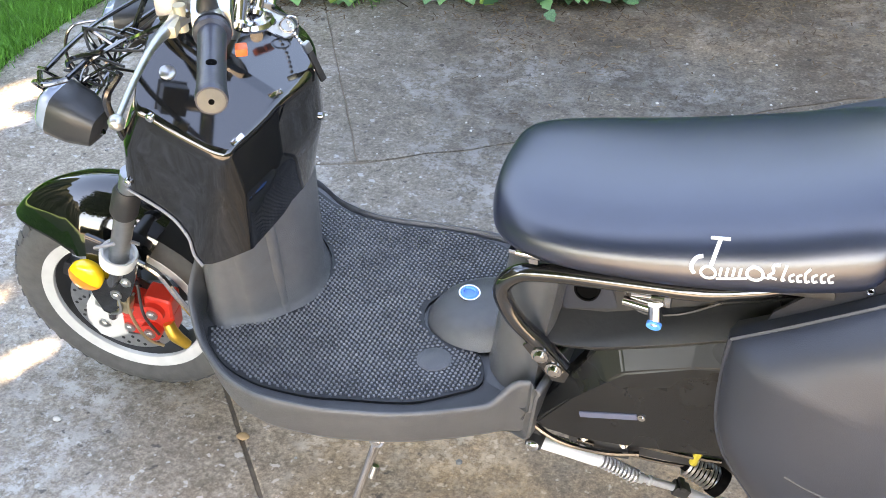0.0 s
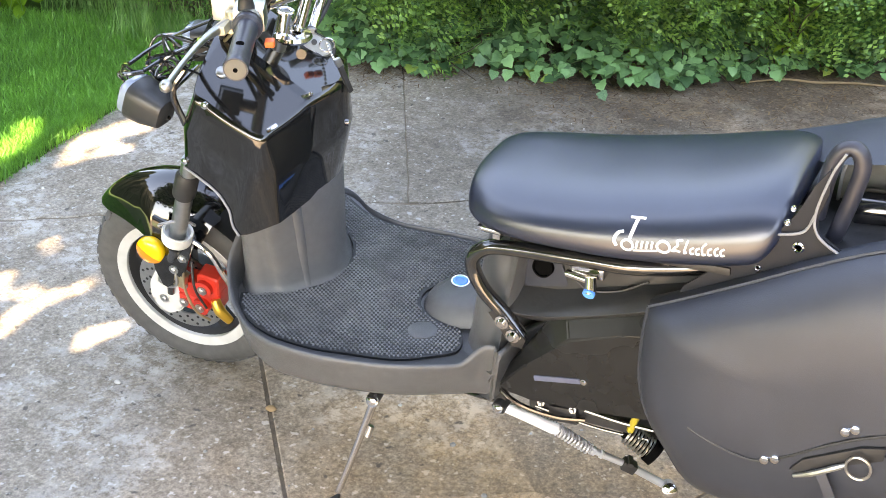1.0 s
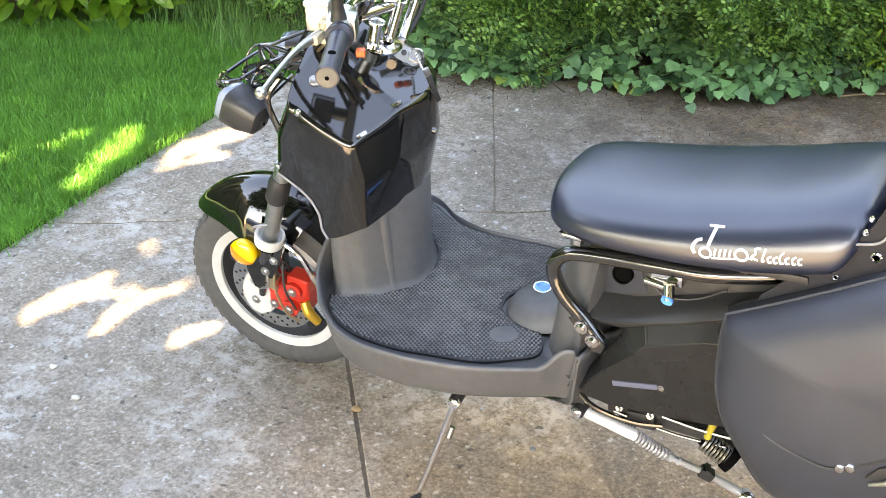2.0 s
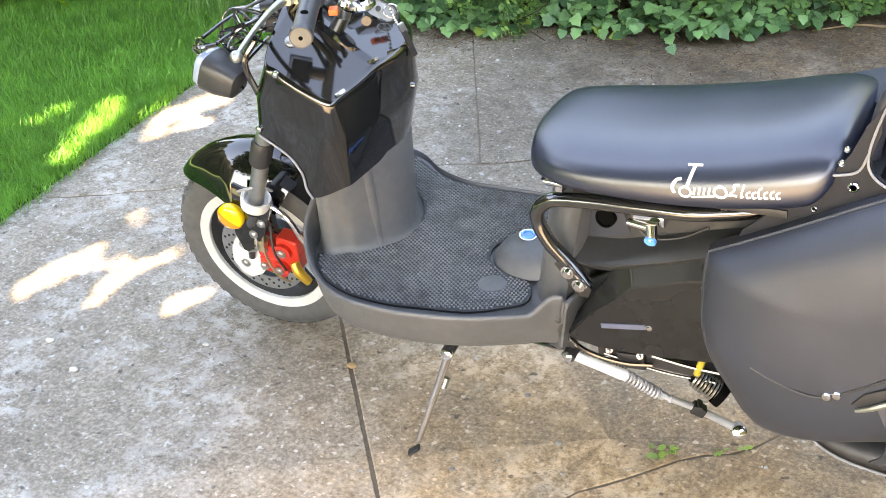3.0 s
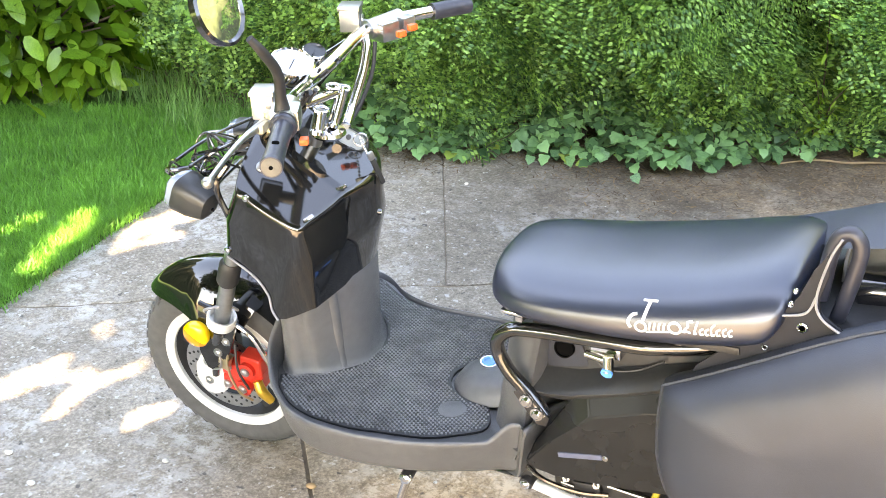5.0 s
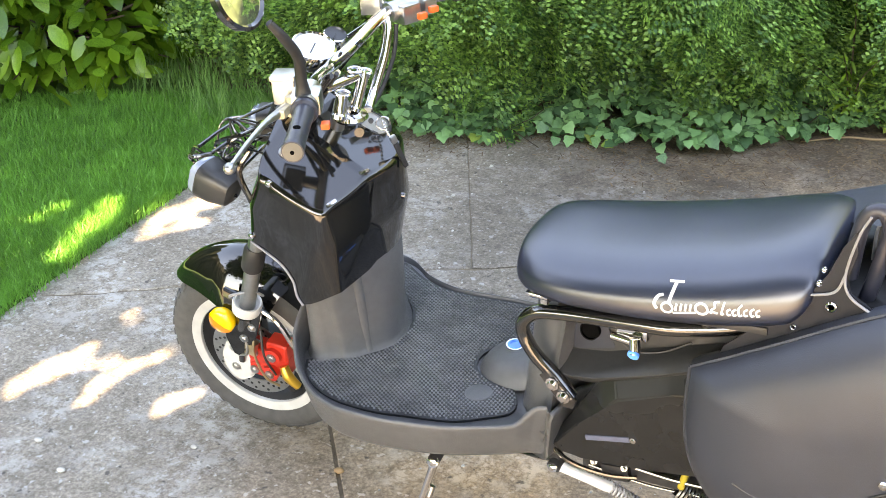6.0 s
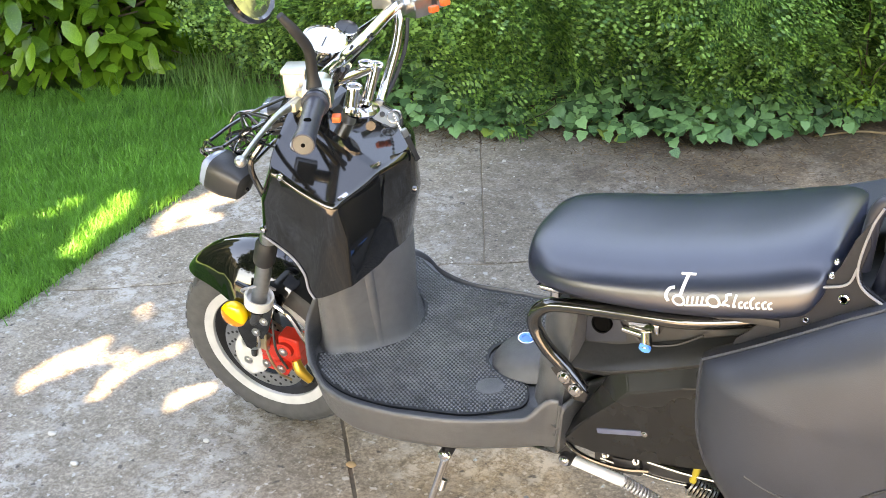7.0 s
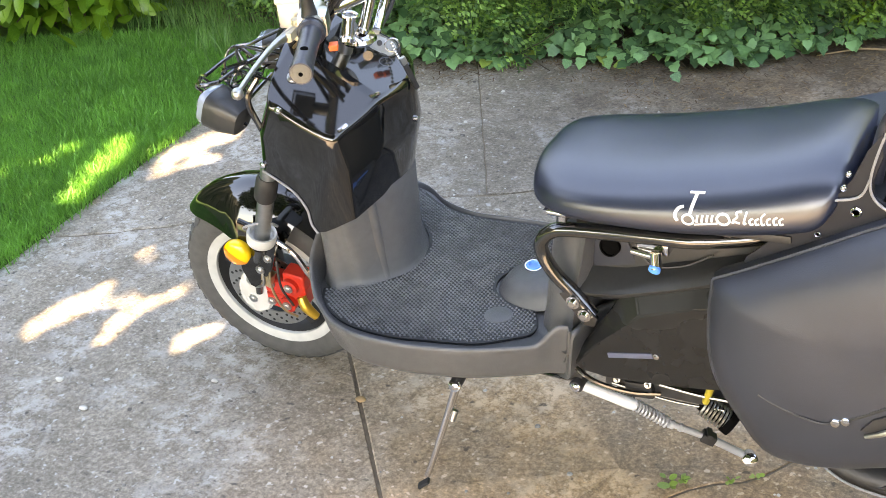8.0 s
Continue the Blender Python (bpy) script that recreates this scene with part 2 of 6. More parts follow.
M["litter"] = mat("leaf_litter", (0.07, 0.04, 0.02), 0.9, 0, 10, 0.3, island=0.7, second=(0.22, 0.14, 0.07))
M["pebble"] = mat("pebble", (0.2, 0.19, 0.17), 0.8, 0, 30, 0.3, island=0.6, second=(0.5, 0.48, 0.43))


# ---- building helpers ----
def part(name, bm, material, parent=None, label="", smooth=True, sharp=40):
    """Links a bmesh as one mesh object, under a thing or a part."""
    me = bpy.data.meshes.new(name)
    bmesh.ops.recalc_face_normals(bm, faces=bm.faces[:])
    bm.to_mesh(me)
    bm.free()
    me.materials.append(material)
    if smooth:
        me.shade_smooth()
        me.set_sharp_from_angle(angle=radians(sharp))
    ob = new(name, me)
    if parent:
        ob.parent = parent
    if label:
        ob["label"] = label
    return ob


def from_arrays(name, verts, faces, material, parent=None, smooth=False):
    me = bpy.data.meshes.new(name)
    me.from_pydata(verts, [], faces)
    me.materials.append(material)
    if smooth:
        me.shade_smooth()
    ob = new(name, me)
    if parent:
        ob.parent = parent
    return ob


def empty(name, at=(0, 0, 0)):
    ob = new(name)
    ob.empty_display_size = 0.1
    ob.location = at
    return ob


def smooth_path(pts, steps=6):
    """Catmull-Rom points through pts."""
    p = [Vector(q) for q in pts]
    if len(p) < 3:
        return p
    ext = [2 * p[0] - p[1]] + p + [2 * p[-1] - p[-2]]
    out = []
    for i in range(1, len(ext) - 2):
        a, b, c, d = ext[i - 1:i + 3]
        for k in range(steps):
            t = k / steps
            out.append(0.5 * ((2 * b) + (c - a) * t + (2 * a - 5 * b + 4 * c - d) * t * t + (3 * b - a - 3 * c + d) * t ** 3))
    out.append(p[-1])
    return out


def loft(bm, rings, closed=True, caps=True):
    """Joins rings of equal point counts."""
    rows = [[bm.verts.new(p) for p in r] for r in rings]
    n = len(rows[0])
    for a, b in zip(rows, rows[1:]):
        for i in range(n if closed else n - 1):
            j = (i + 1) % n
            bm.faces.new((a[i], a[j], b[j], b[i]))
    if caps and closed:
        bm.faces.new(rows[0])
        bm.faces.new(list(reversed(rows[-1])))
    return rows


def tube(bm, pts, radius, sides=12, steps=6, curve=True, caps=True):
    """A round bar along pts; radius may be a list, one for each given point."""
    path = smooth_path(pts, steps) if curve else [Vector(p) for p in pts]
    n = len(path)
    if isinstance(radius, (int, float)):
        rad = [radius] * n
    else:
        rad = [float(np.interp(i / (n - 1) * (len(radius) - 1), range(len(radius)), radius)) for i in range(n)]
    up = Vector((0, 0, 1))
    d0 = (path[1] - path[0]).normalized()
    if abs(d0.dot(up)) > 0.9:
        up = Vector((1, 0, 0))
    side = d0.cross(up).normalized()
    rings = []
    for i, p in enumerate(path):
        d = (path[min(i + 1, n - 1)] - path[max(i - 1, 0)]).normalized()
        side = (side - d * side.dot(d)).normalized()
        v = d.cross(side)
        rings.append([p + (side * math.cos(a) + v * math.sin(a)) * rad[i] for a in (2 * math.pi * k / sides for k in range(sides))])
    loft(bm, rings, caps=caps)


def rod(bm, a, b, r0, r1=None, sides=14):
    tube(bm, [a, b], [r0, r1 if r1 is not None else r0], sides, curve=False)


def box(bm, size, m, bevel=0.0, segs=2):
    new_verts = bmesh.ops.create_cube(bm, size=1.0, matrix=m @ Matrix.Diagonal((*size, 1)))["verts"]
    if bevel:
        edges = list({e for v in new_verts for e in v.link_edges})
        bmesh.ops.bevel(bm, geom=edges, offset=bevel, segments=segs, profile=0.7, affect="EDGES")


def lathe(bm, profile, m, sides=48, close=False):
    """Turns (along, radius) pairs round the local x axis of m."""
    rings = [[m @ Vector((x, r * math.cos(a), r * math.sin(a))) for a in (2 * math.pi * k / sides for k in range(sides))] for x, r in profile]
    rows = [[bm.verts.new(p) for p in r] for r in rings]
    pairs = list(zip(rows, rows[1:])) + ([(rows[-1], rows[0])] if close else [])
    for a, b in pairs:
        for i in range(sides):
            j = (i + 1) % sides
            bm.faces.new((a[i], a[j], b[j], b[i]))
    if not close:
        if profile[0][1] > 1e-5:
            bm.faces.new(rows[0])
        if profile[-1][1] > 1e-5:
            bm.faces.new(list(reversed(rows[-1])))
    bmesh.ops.remove_doubles(bm, verts=bm.verts[:], dist=1e-6)


def axes(origin, x, y):
    """A matrix whose x axis is x and whose y axis leans to y."""
    x = Vector(x).normalized()
    z = x.cross(Vector(y)).normalized()
    y = z.cross(x)
    m = Matrix((x, y, z)).transposed().to_4x4()
    m.translation = origin
    return m


def bolt(parent, at, normal, r=0.007, h=0.005, material=None, name="bolt"):
    bm = bmesh.new()
    n = Vector(normal).normalized()
    m = axes(at, n, (0.3, 0.2, 0.9))
    lathe(bm, [(-0.004, r * 1.5), (0.0015, r * 1.5), (0.0018, r), (h * 0.7, r), (h, r * 0.7)], m, sides=10)
    return part(name, bm, material or M["steel"], parent)


def plate(bm, outline, normal, thick, bevel=0.0):
    """A flat plate: outline points in space, given a thickness along -normal."""
    n = Vector(normal).normalized()
    a = [bm.verts.new(Vector(p)) for p in outline]
    b = [bm.verts.new(Vector(p) - n * thick) for p in outline]
    k = len(a)
    faces = [bm.faces.new(a), bm.faces.new(list(reversed(b)))]
    for i in range(k):
        j = (i + 1) % k
        faces.append(bm.faces.new((a[j], a[i], b[i], b[j])))
    if bevel:
        edges = list({e for f in faces[:2] for e in f.edges})
        bmesh.ops.bevel(bm, geom=edges, offset=bevel, segments=2, profile=0.7, affect="EDGES")


# ---- ground ----
bm = bmesh.new()
bmesh.ops.create_grid(bm, x_segments=40, y_segments=40, size=150)
for v in bm.verts:
    v.co.z = -0.0035
ground = tagged(part("ground", bm, M["soil"]), "dark brown soil under paving and planting", "ground", kind="structure")


def clip(poly, p, d, side, gap):
    """Keeps the part of a plan polygon on one side of the line through p along d."""
    n = Vector((-d[1], d[0])).normalized() * side
    out = []
    k = len(poly)
    dist = [(Vector(q) - Vector(p)).dot(n) - gap for q in poly]
    for i in range(k):
        j = (i + 1) % k
        if dist[i] >= 0:
            out.append(poly[i])
        if dist[i] * dist[j] < 0:
            t = dist[i] / (dist[i] - dist[j])
            out.append(tuple(Vector(poly[i]).lerp(Vector(poly[j]), t)))
    return out


DRIVE = [(-1.90, 1.1), (-1.79, -0.1), (-1.66, -1.6), (-1.2, -6), (6, -6), (6, 4.4), (0.1, 2.35), (-0.35, 1.98), (-0.75, 1.84), (-1.05, 1.80), (-1.35, 1.68), (-1.85, 1.6)]
JA, JB, JC, JD = ((-0.77, 0.873), (1.03, 0.634)), ((-0.588, -0.027), (0.316, -0.36)), ((-0.767, 0.874), (0.36, -0.61)), ((0.137, -0.024), (0.1, 0.116))
GAP = 0.0038
near = clip(DRIVE, *JA, -1, GAP)
far = clip(DRIVE, *JA, 1, GAP)
right_near = clip(near, *JB, 1, GAP)
slabs = [clip(near, *JB, -1, GAP), clip(right_near, *JD, 1, GAP * 0.7), clip(right_near, *JD, -1, GAP * 0.7), clip(far, *JC, 1, GAP * 0.3), clip(far, *JC, -1, GAP * 0.3)]
pavement = tagged(empty("pavement"), "weathered grey concrete driveway with dark joints", "pavement", kind="structure")
for poly in slabs:
    if len(poly) < 3:
        continue
    # ragged edges
    pts = []
    for i, q in enumerate(poly):
        a, b = Vector(q), Vector(poly[(i + 1) % len(poly)])
        k = max(1, min(90, int((b - a).length / 0.05)))
        for s in range(k):
            c = a.lerp(b, s / k)
            w = (noise.noise((c.x * 9, c.y * 9, 0.3)) * 0.014 + noise.noise((c.x * 30, c.y * 30, 0.7)) * 0.005) if s else 0
            pts.append((c.x + w, c.y - w))
    bm = bmesh.new()
    low = [bm.verts.new((x, y, -0.06)) for x, y in pts]
    mid = [bm.verts.new((x, y, -0.003)) for x, y in pts]
    cx = sum(x for x, y in pts) / len(pts)
    cy = sum(y for x, y in pts) / len(pts)
    top = []
    for x, y in pts:
        d = Vector((cx - x, cy - y)).normalized() * 0.003
        top.append(bm.verts.new((x + d.x, y + d.y, 0)))
    for a, b in ((low, mid), (mid, top)):
        for i in range(len(a)):
            j = (i + 1) % len(a)
            bm.faces.new((a[i], a[j], b[j], b[i]))
    bm.faces.new(top)
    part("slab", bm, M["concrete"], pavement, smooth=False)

# ---- scooter ----
scooter = tagged(empty("scooter", (0, 0, 0)), "black electric scooter parked on its side stand on concrete", "scooter")

# steered front end: centre of the wheel, left along the axle, up the fork, forward
WC = Vector((-0.818, 0.055, 0.222))
AN = Vector((0.108, -0.985, -0.134)).normalized()
AS = Vector((0.386, -0.083, 0.919))
AS = (AS - AN * AS.dot(AN)).normalized()
AF = AN.cross(AS)


def fr(a, s, f):
    """A place in the front end: left, up the fork, forward."""
    return WC + AN * a + AS * s + AF * f


def front_wheel():
    wheel_m = axes(WC - Vector((0, 0, 0.006)), AN, AS) @ Matrix.Diagonal((0.78, 0.985, 0.985, 1.0))
    bm = bmesh.new()
    R = 0.222
    lathe(bm, [(-0.048, 0.158), (-0.056, 0.175), (-0.058, 0.192), (-0.050, 0.207), (-0.032, 0.217), (-0.012, R), (0.012, R), (0.032, 0.217), (0.050, 0.207), (0.058, 0.192), (0.056, 0.175), (0.048, 0.158), (0.03, 0.15), (-0.03, 0.15)], wheel_m, 64, close=True)
    tyre = part("front_wheel_tyre", bm, M["rubber"], scooter, "black block-tread scooter tyre")
    bm = bmesh.new()
    for i in range(44):
        for s in (-1, 1):
            a = 2 * math.pi * (i + 0.25 * s) / 44
            m = wheel_m @ Matrix.Rotation(a, 4, "X") @ Matrix.Translation((s * 0.034, 0, R - 0.0075)) @ Matrix.Rotation(s * radians(24), 4, "Y") @ Matrix.Rotation(s * 0.5, 4, "Z")
            box(bm, (0.034, 0.015, 0.006), m)
    tagged(part("tread", bm, M["rubber"], tyre, smooth=False), kind="stuff")
    bm = bmesh.new()
    for s in (1, -1):
        lathe(bm, [(s * 0.040, 0.139), (s * 0.046, 0.140), (s * 0.049, 0.149), (s * 0.051, 0.160), (s * 0.048, 0.162), (s * 0.036, 0.158), (s * 0.030, 0.141)], wheel_m, 64, close=True)
    part("rim_lip", bm, M["white"], tyre, "white painted wheel rim lip")
    bm = bmesh.new()
    lathe(bm, [(-0.036, 0.14), (-0.02, 0.132), (0.0, 0.128), (0.02, 0.132), (0.036, 0.14), (0.036, 0.15), (-0.036, 0.15)], wheel_m, 48, close=True)
    part("rim_well", bm, M["satin"], tyre)
    bm = bmesh.new()
    for i in range(5):
        a = 2 * math.pi * i / 5
        m = wheel_m @ Matrix.Rotation(a, 4, "X") @ Matrix.Translation((0.005, 0, 0.08))
        box(bm, (0.028, 0.036, 0.12), m, 0.006)
    lathe(bm, [(-0.05, 0.032), (-0.03, 0.04), (0.03, 0.04), (0.05, 0.032)], wheel_m, 24)
    part("spokes", bm, M["satin"], tyre)
    bm = bmesh.new()
    m = wheel_m @ Matrix.Translation((0.056, 0, 0))
    lathe(bm, [(-0.002, 0.068), (0.002, 0.068), (0.002, 0.102), (-0.002, 0.102)], m, 48, close=True)
    disc = part("brake_disc", bm, M["steel"], tyre, "drilled steel brake disc")
    bm = bmesh.new()
    for i in range(18):
        for k, r in enumerate((0.076, 0.085, 0.094)):
            a = 2 * math.pi * (i + 0.33 * k) / 18
            mm = m @ Matrix.Translation((0.0022, r * math.cos(a), r * math.sin(a)))
            lathe(bm, [(0, 0.0035), (0.0006, 0.0035)], mm, 8)
    tagged(part("disc_holes", bm, M["satin"], tyre, smooth=False), kind="stuff")


front_wheel()


def fork():
    for s, name in ((1, "fork_leg"), (-1, "fork_leg")):
        bm = bmesh.new()
        rod(bm, fr(s * 0.115, 0.20, 0.003), fr(s * 0.115, 0.42, 0.008), 0.0165)
        leg = part(name, bm, M["steel"], scooter, "polished steel fork tube")
        bm = bmesh.new()
        tube(bm, [fr(s * 0.094, 0.03, 0.0), fr(s * 0.100, 0.10, 0.006), fr(s * 0.112, 0.19, 0.006)], [0.008, 0.012, 0.019], 16)
        part("fork_slider", bm, M["darksteel"], leg)
        bm = bmesh.new()
        lathe(bm, [(0, 0.022), (0.002, 0.029), (0.022, 0.031), (0.027, 0.029), (0.026, 0.025), (0.014, 0.023), (0.012, 0.012)], axes(fr(s * 0.115, 0.205, 0.004), AS, AN), 28)
        part("fork_collar", bm, M["white"], leg, "silver collar ring")
        bm = bmesh.new()
        lathe(bm, [(0, 0.019), (0.006, 0.022), (0.05, 0.022), (0.06, 0.018)], axes(fr(s * 0.115, 0.325, 0.008), AS, AN), 20)
        part("fork_boot", bm, M["satin"], leg)
    bm = bmesh.new()
    rod(bm, fr(-0.085, 0, 0), fr(0.085, 0, 0), 0.011)
    part("front_axle", bm, M["steel"], scooter)


fork()


def fender():
    bm = bmesh.new()
    rings = []
    for k in range(21):
        t = k / 20
        a = radians(22 + 78 * t)                  # 0 forward, 90 up the fork
        R = 0.244 + 0.030 * t
        spread = 0.022 + 0.066 * min(1.0, t / 0.5) ** 0.7
        deep = 0.012 + 0.085 * min(1.0, t / 0.45) ** 0.8
        ring = []
        for j in range(13):
            u = -1 + j / 6
            r = R - deep * abs(u) ** 2.4
            ring.append(fr(u * spread, r * math.sin(a), r * math.cos(a)))
        for j in range(12, -1, -1):
            u = -1 + j / 6
            r = R - 0.005 - deep * abs(u) ** 2.4
            ring.append(fr(u * spread * 0.95, r * math.sin(a), r * math.cos(a)))
        rings.append(ring)
    loft(bm, rings)
    part("front_fender", bm, M["paint"], scooter, "glossy black front mudguard")
    # side arm down to the fork
    bm = bmesh.new()
    rows = []
    for s, f0, f1, a in ((0.215, -0.025, 0.070, 0.100), (0.18, -0.030, 0.055, 0.116), (0.14, -0.030, 0.046, 0.121), (0.105, -0.020, 0.034, 0.122), (0.072, -0.004, 0.010, 0.122)):
        rows.append([fr(a, s, f0), fr(a, s, f1), fr(a - 0.010, s, f1), fr(a - 0.010, s, f0)])
    loft(bm, rows)
    bmesh.ops.bevel(bm, geom=bm.edges[:], offset=0.002, segments=2, affect="EDGES")
    arm = part("fender_bracket", bm, M["paint"], scooter)
    for p in (fr(0.117, 0.165, -0.016), fr(0.1215, 0.130, -0.006)):
        bolt(arm, p, AN, 0.007, 0.006)
    bm = bmesh.new()
    m = axes(fr(0.128, 0.160, 0.045), AN, AS)
    lathe(bm, [(-0.012, 0.024), (-0.004, 0.029), (0.006, 0.029), (0.011, 0.025), (0.014, 0.014), (0.015, 0.0)], m, 28)
    refl = part("side_reflector", bm, M["amber"], scooter, "round amber reflector")
    bm = bmesh.new()
    lathe(bm, [(0.0065, 0.0), (0.0065, 0.0294), (0.0115, 0.0256), (0.0147, 0.0142), (0.0156, 0.0)], m, 28)
    bmesh.ops.bisect_plane(bm, geom=bm.verts[:] + bm.edges[:] + bm.faces[:], plane_co=m.translation, plane_no=AS - AF * 0.3, clear_outer=True)
    part("lower_lens", bm, M["amber_low"], refl, "deep amber lower lens half")
    bm = bmesh.new()
    tube(bm, [fr(0.10, 0.20, 0.038), fr(0.125, 0.23, 0.040), fr(0.135, 0.258, 0.022), fr(0.118, 0.268, -0.006), fr(0.10, 0.25, -0.02)], 0.0030, 8)
    part("brake_hose", bm, M["grey"], scooter)
    # chrome-edged inner panel between the legs
    bm = bmesh.new()
    tube(bm, [fr(0.10, 0.21, 0.0), fr(0.10, 0.203, -0.046), fr(0.10, 0.189, -0.072), fr(0.10, 0.155, -0.105), fr(0.09, 0.10, -0.15)], 0.0055, 8)
    part("guard_edge", bm, M["chrome"], scooter)
    bm = bmesh.new()
    rings = []
    for t in range(9):
        a = radians(95 + 62 * t / 8)
        R = 0.262
        rings.append([fr(u * 0.07, (R - 0.02 * u * u) * math.sin(a), (R - 0.02 * u * u) * math.cos(a)) for u in (-1, -0.5, 0, 0.5, 1)] + [fr(u * 0.066, (R - 0.006 - 0.02 * u * u) * math.sin(a), (R - 0.006 - 0.02 * u * u) * math.cos(a)) for u in (1, 0.5, 0, -0.5, -1)])
    loft(bm, rings)
    part("rear_fender", bm, M["paint"], scooter, "glossy black inner mudguard")


fender()


def caliper():
    bm = bmesh.new()
    for s, f, w, h, d in ((0.072, -0.034, 0.050, 0.040, 0.042), (0.105, -0.072, 0.050, 0.046, 0.040), (0.036, -0.050, 0.060, 0.040, 0.044), (0.070, -0.082, 0.050, 0.050, 0.036)):
        box(bm, (d, w, h), axes(fr(0.078, s, f), AN, AF) @ Matrix.Rotation(0.25, 4, "X"), 0.009, 3)
    rod(bm, fr(0.09, 0.098, -0.068), fr(0.108, 0.098, -0.068), 0.019)
    rod(bm, fr(0.09, 0.046, -0.072), fr(0.108, 0.046, -0.072), 0.019)
    c = part("brake_caliper", bm, M["red"], scooter, "red brake caliper with gold fitting")
    for a, s, f in ((0.110, 0.098, -0.068), (0.110, 0.046, -0.072), (0.102, 0.078, -0.024), (0.102, 0.03, -0.034)):
        bolt(c, fr(a, s, f), AN, 0.007, 0.005, M["steel"])
    bm = bmesh.new()
    rows = []
    for s, f0, f1 in ((0.092, -0.028, 0.022), (0.06, -0.036, 0.045), (0.02, -0.036, 0.052), (-0.015, -0.028, 0.044), (-0.040, -0.004, 0.018)):
        rows.append([fr(0.092, s, f0), fr(0.092, s, f1), fr(0.072, s, f1), fr(0.072, s, f0)])
    loft(bm, rows)
    bmesh.ops.bevel(bm, geom=bm.edges[:], offset=0.004, segments=2, affect="EDGES")
    br = part("caliper_bracket", bm, M["white"], c, "silver cast caliper bracket")
    for s, f in ((0.05, 0.025), (0.0, 0.012)):
        bolt(br, fr(0.093, s, f), AN, 0.007, 0.005)
    bm = bmesh.new()
    tube(bm, [fr(0.10, 0.082, -0.096), fr(0.105, 0.065, -0.112), fr(0.1, 0.045, -0.137)], [0.010, 0.012, 0.009], 12)
    part("caliper_fitting", bm, M["gold"], c, "gold brake fitting")
    for pts, r, k in (([fr(0.115, 0.16, -0.02), fr(0.122, 0.10, -0.035), fr(0.122, 0.05, -0.07), fr(0.11, 0.03, -0.10)], 0.0028, "brass"), ([fr(0.115, 0.17, -0.035), fr(0.13, 0.12, -0.06), fr(0.12, 0.07, -0.09)], 0.0026, "satin"), ([fr(0.115, 0.14, 0.0), fr(0.125, 0.10, -0.02), fr(0.118, 0.07, 0.0)], 0.003, "steel")):
        bm = bmesh.new()
        tube(bm, pts, r, 8)
        part("brake_line", bm, M[k], c)
    bm = bmesh.new()
    rod(bm, fr(0.10, 0.13, -0.012), fr(0.108, 0.075, -0.006), 0.012, 0.009)
    box(bm, (0.02, 0.026, 0.03), axes(fr(0.112, 0.105, -0.02), AN, AF), 0.004)
    part("sensor", bm, M["brass"], c)


caliper()


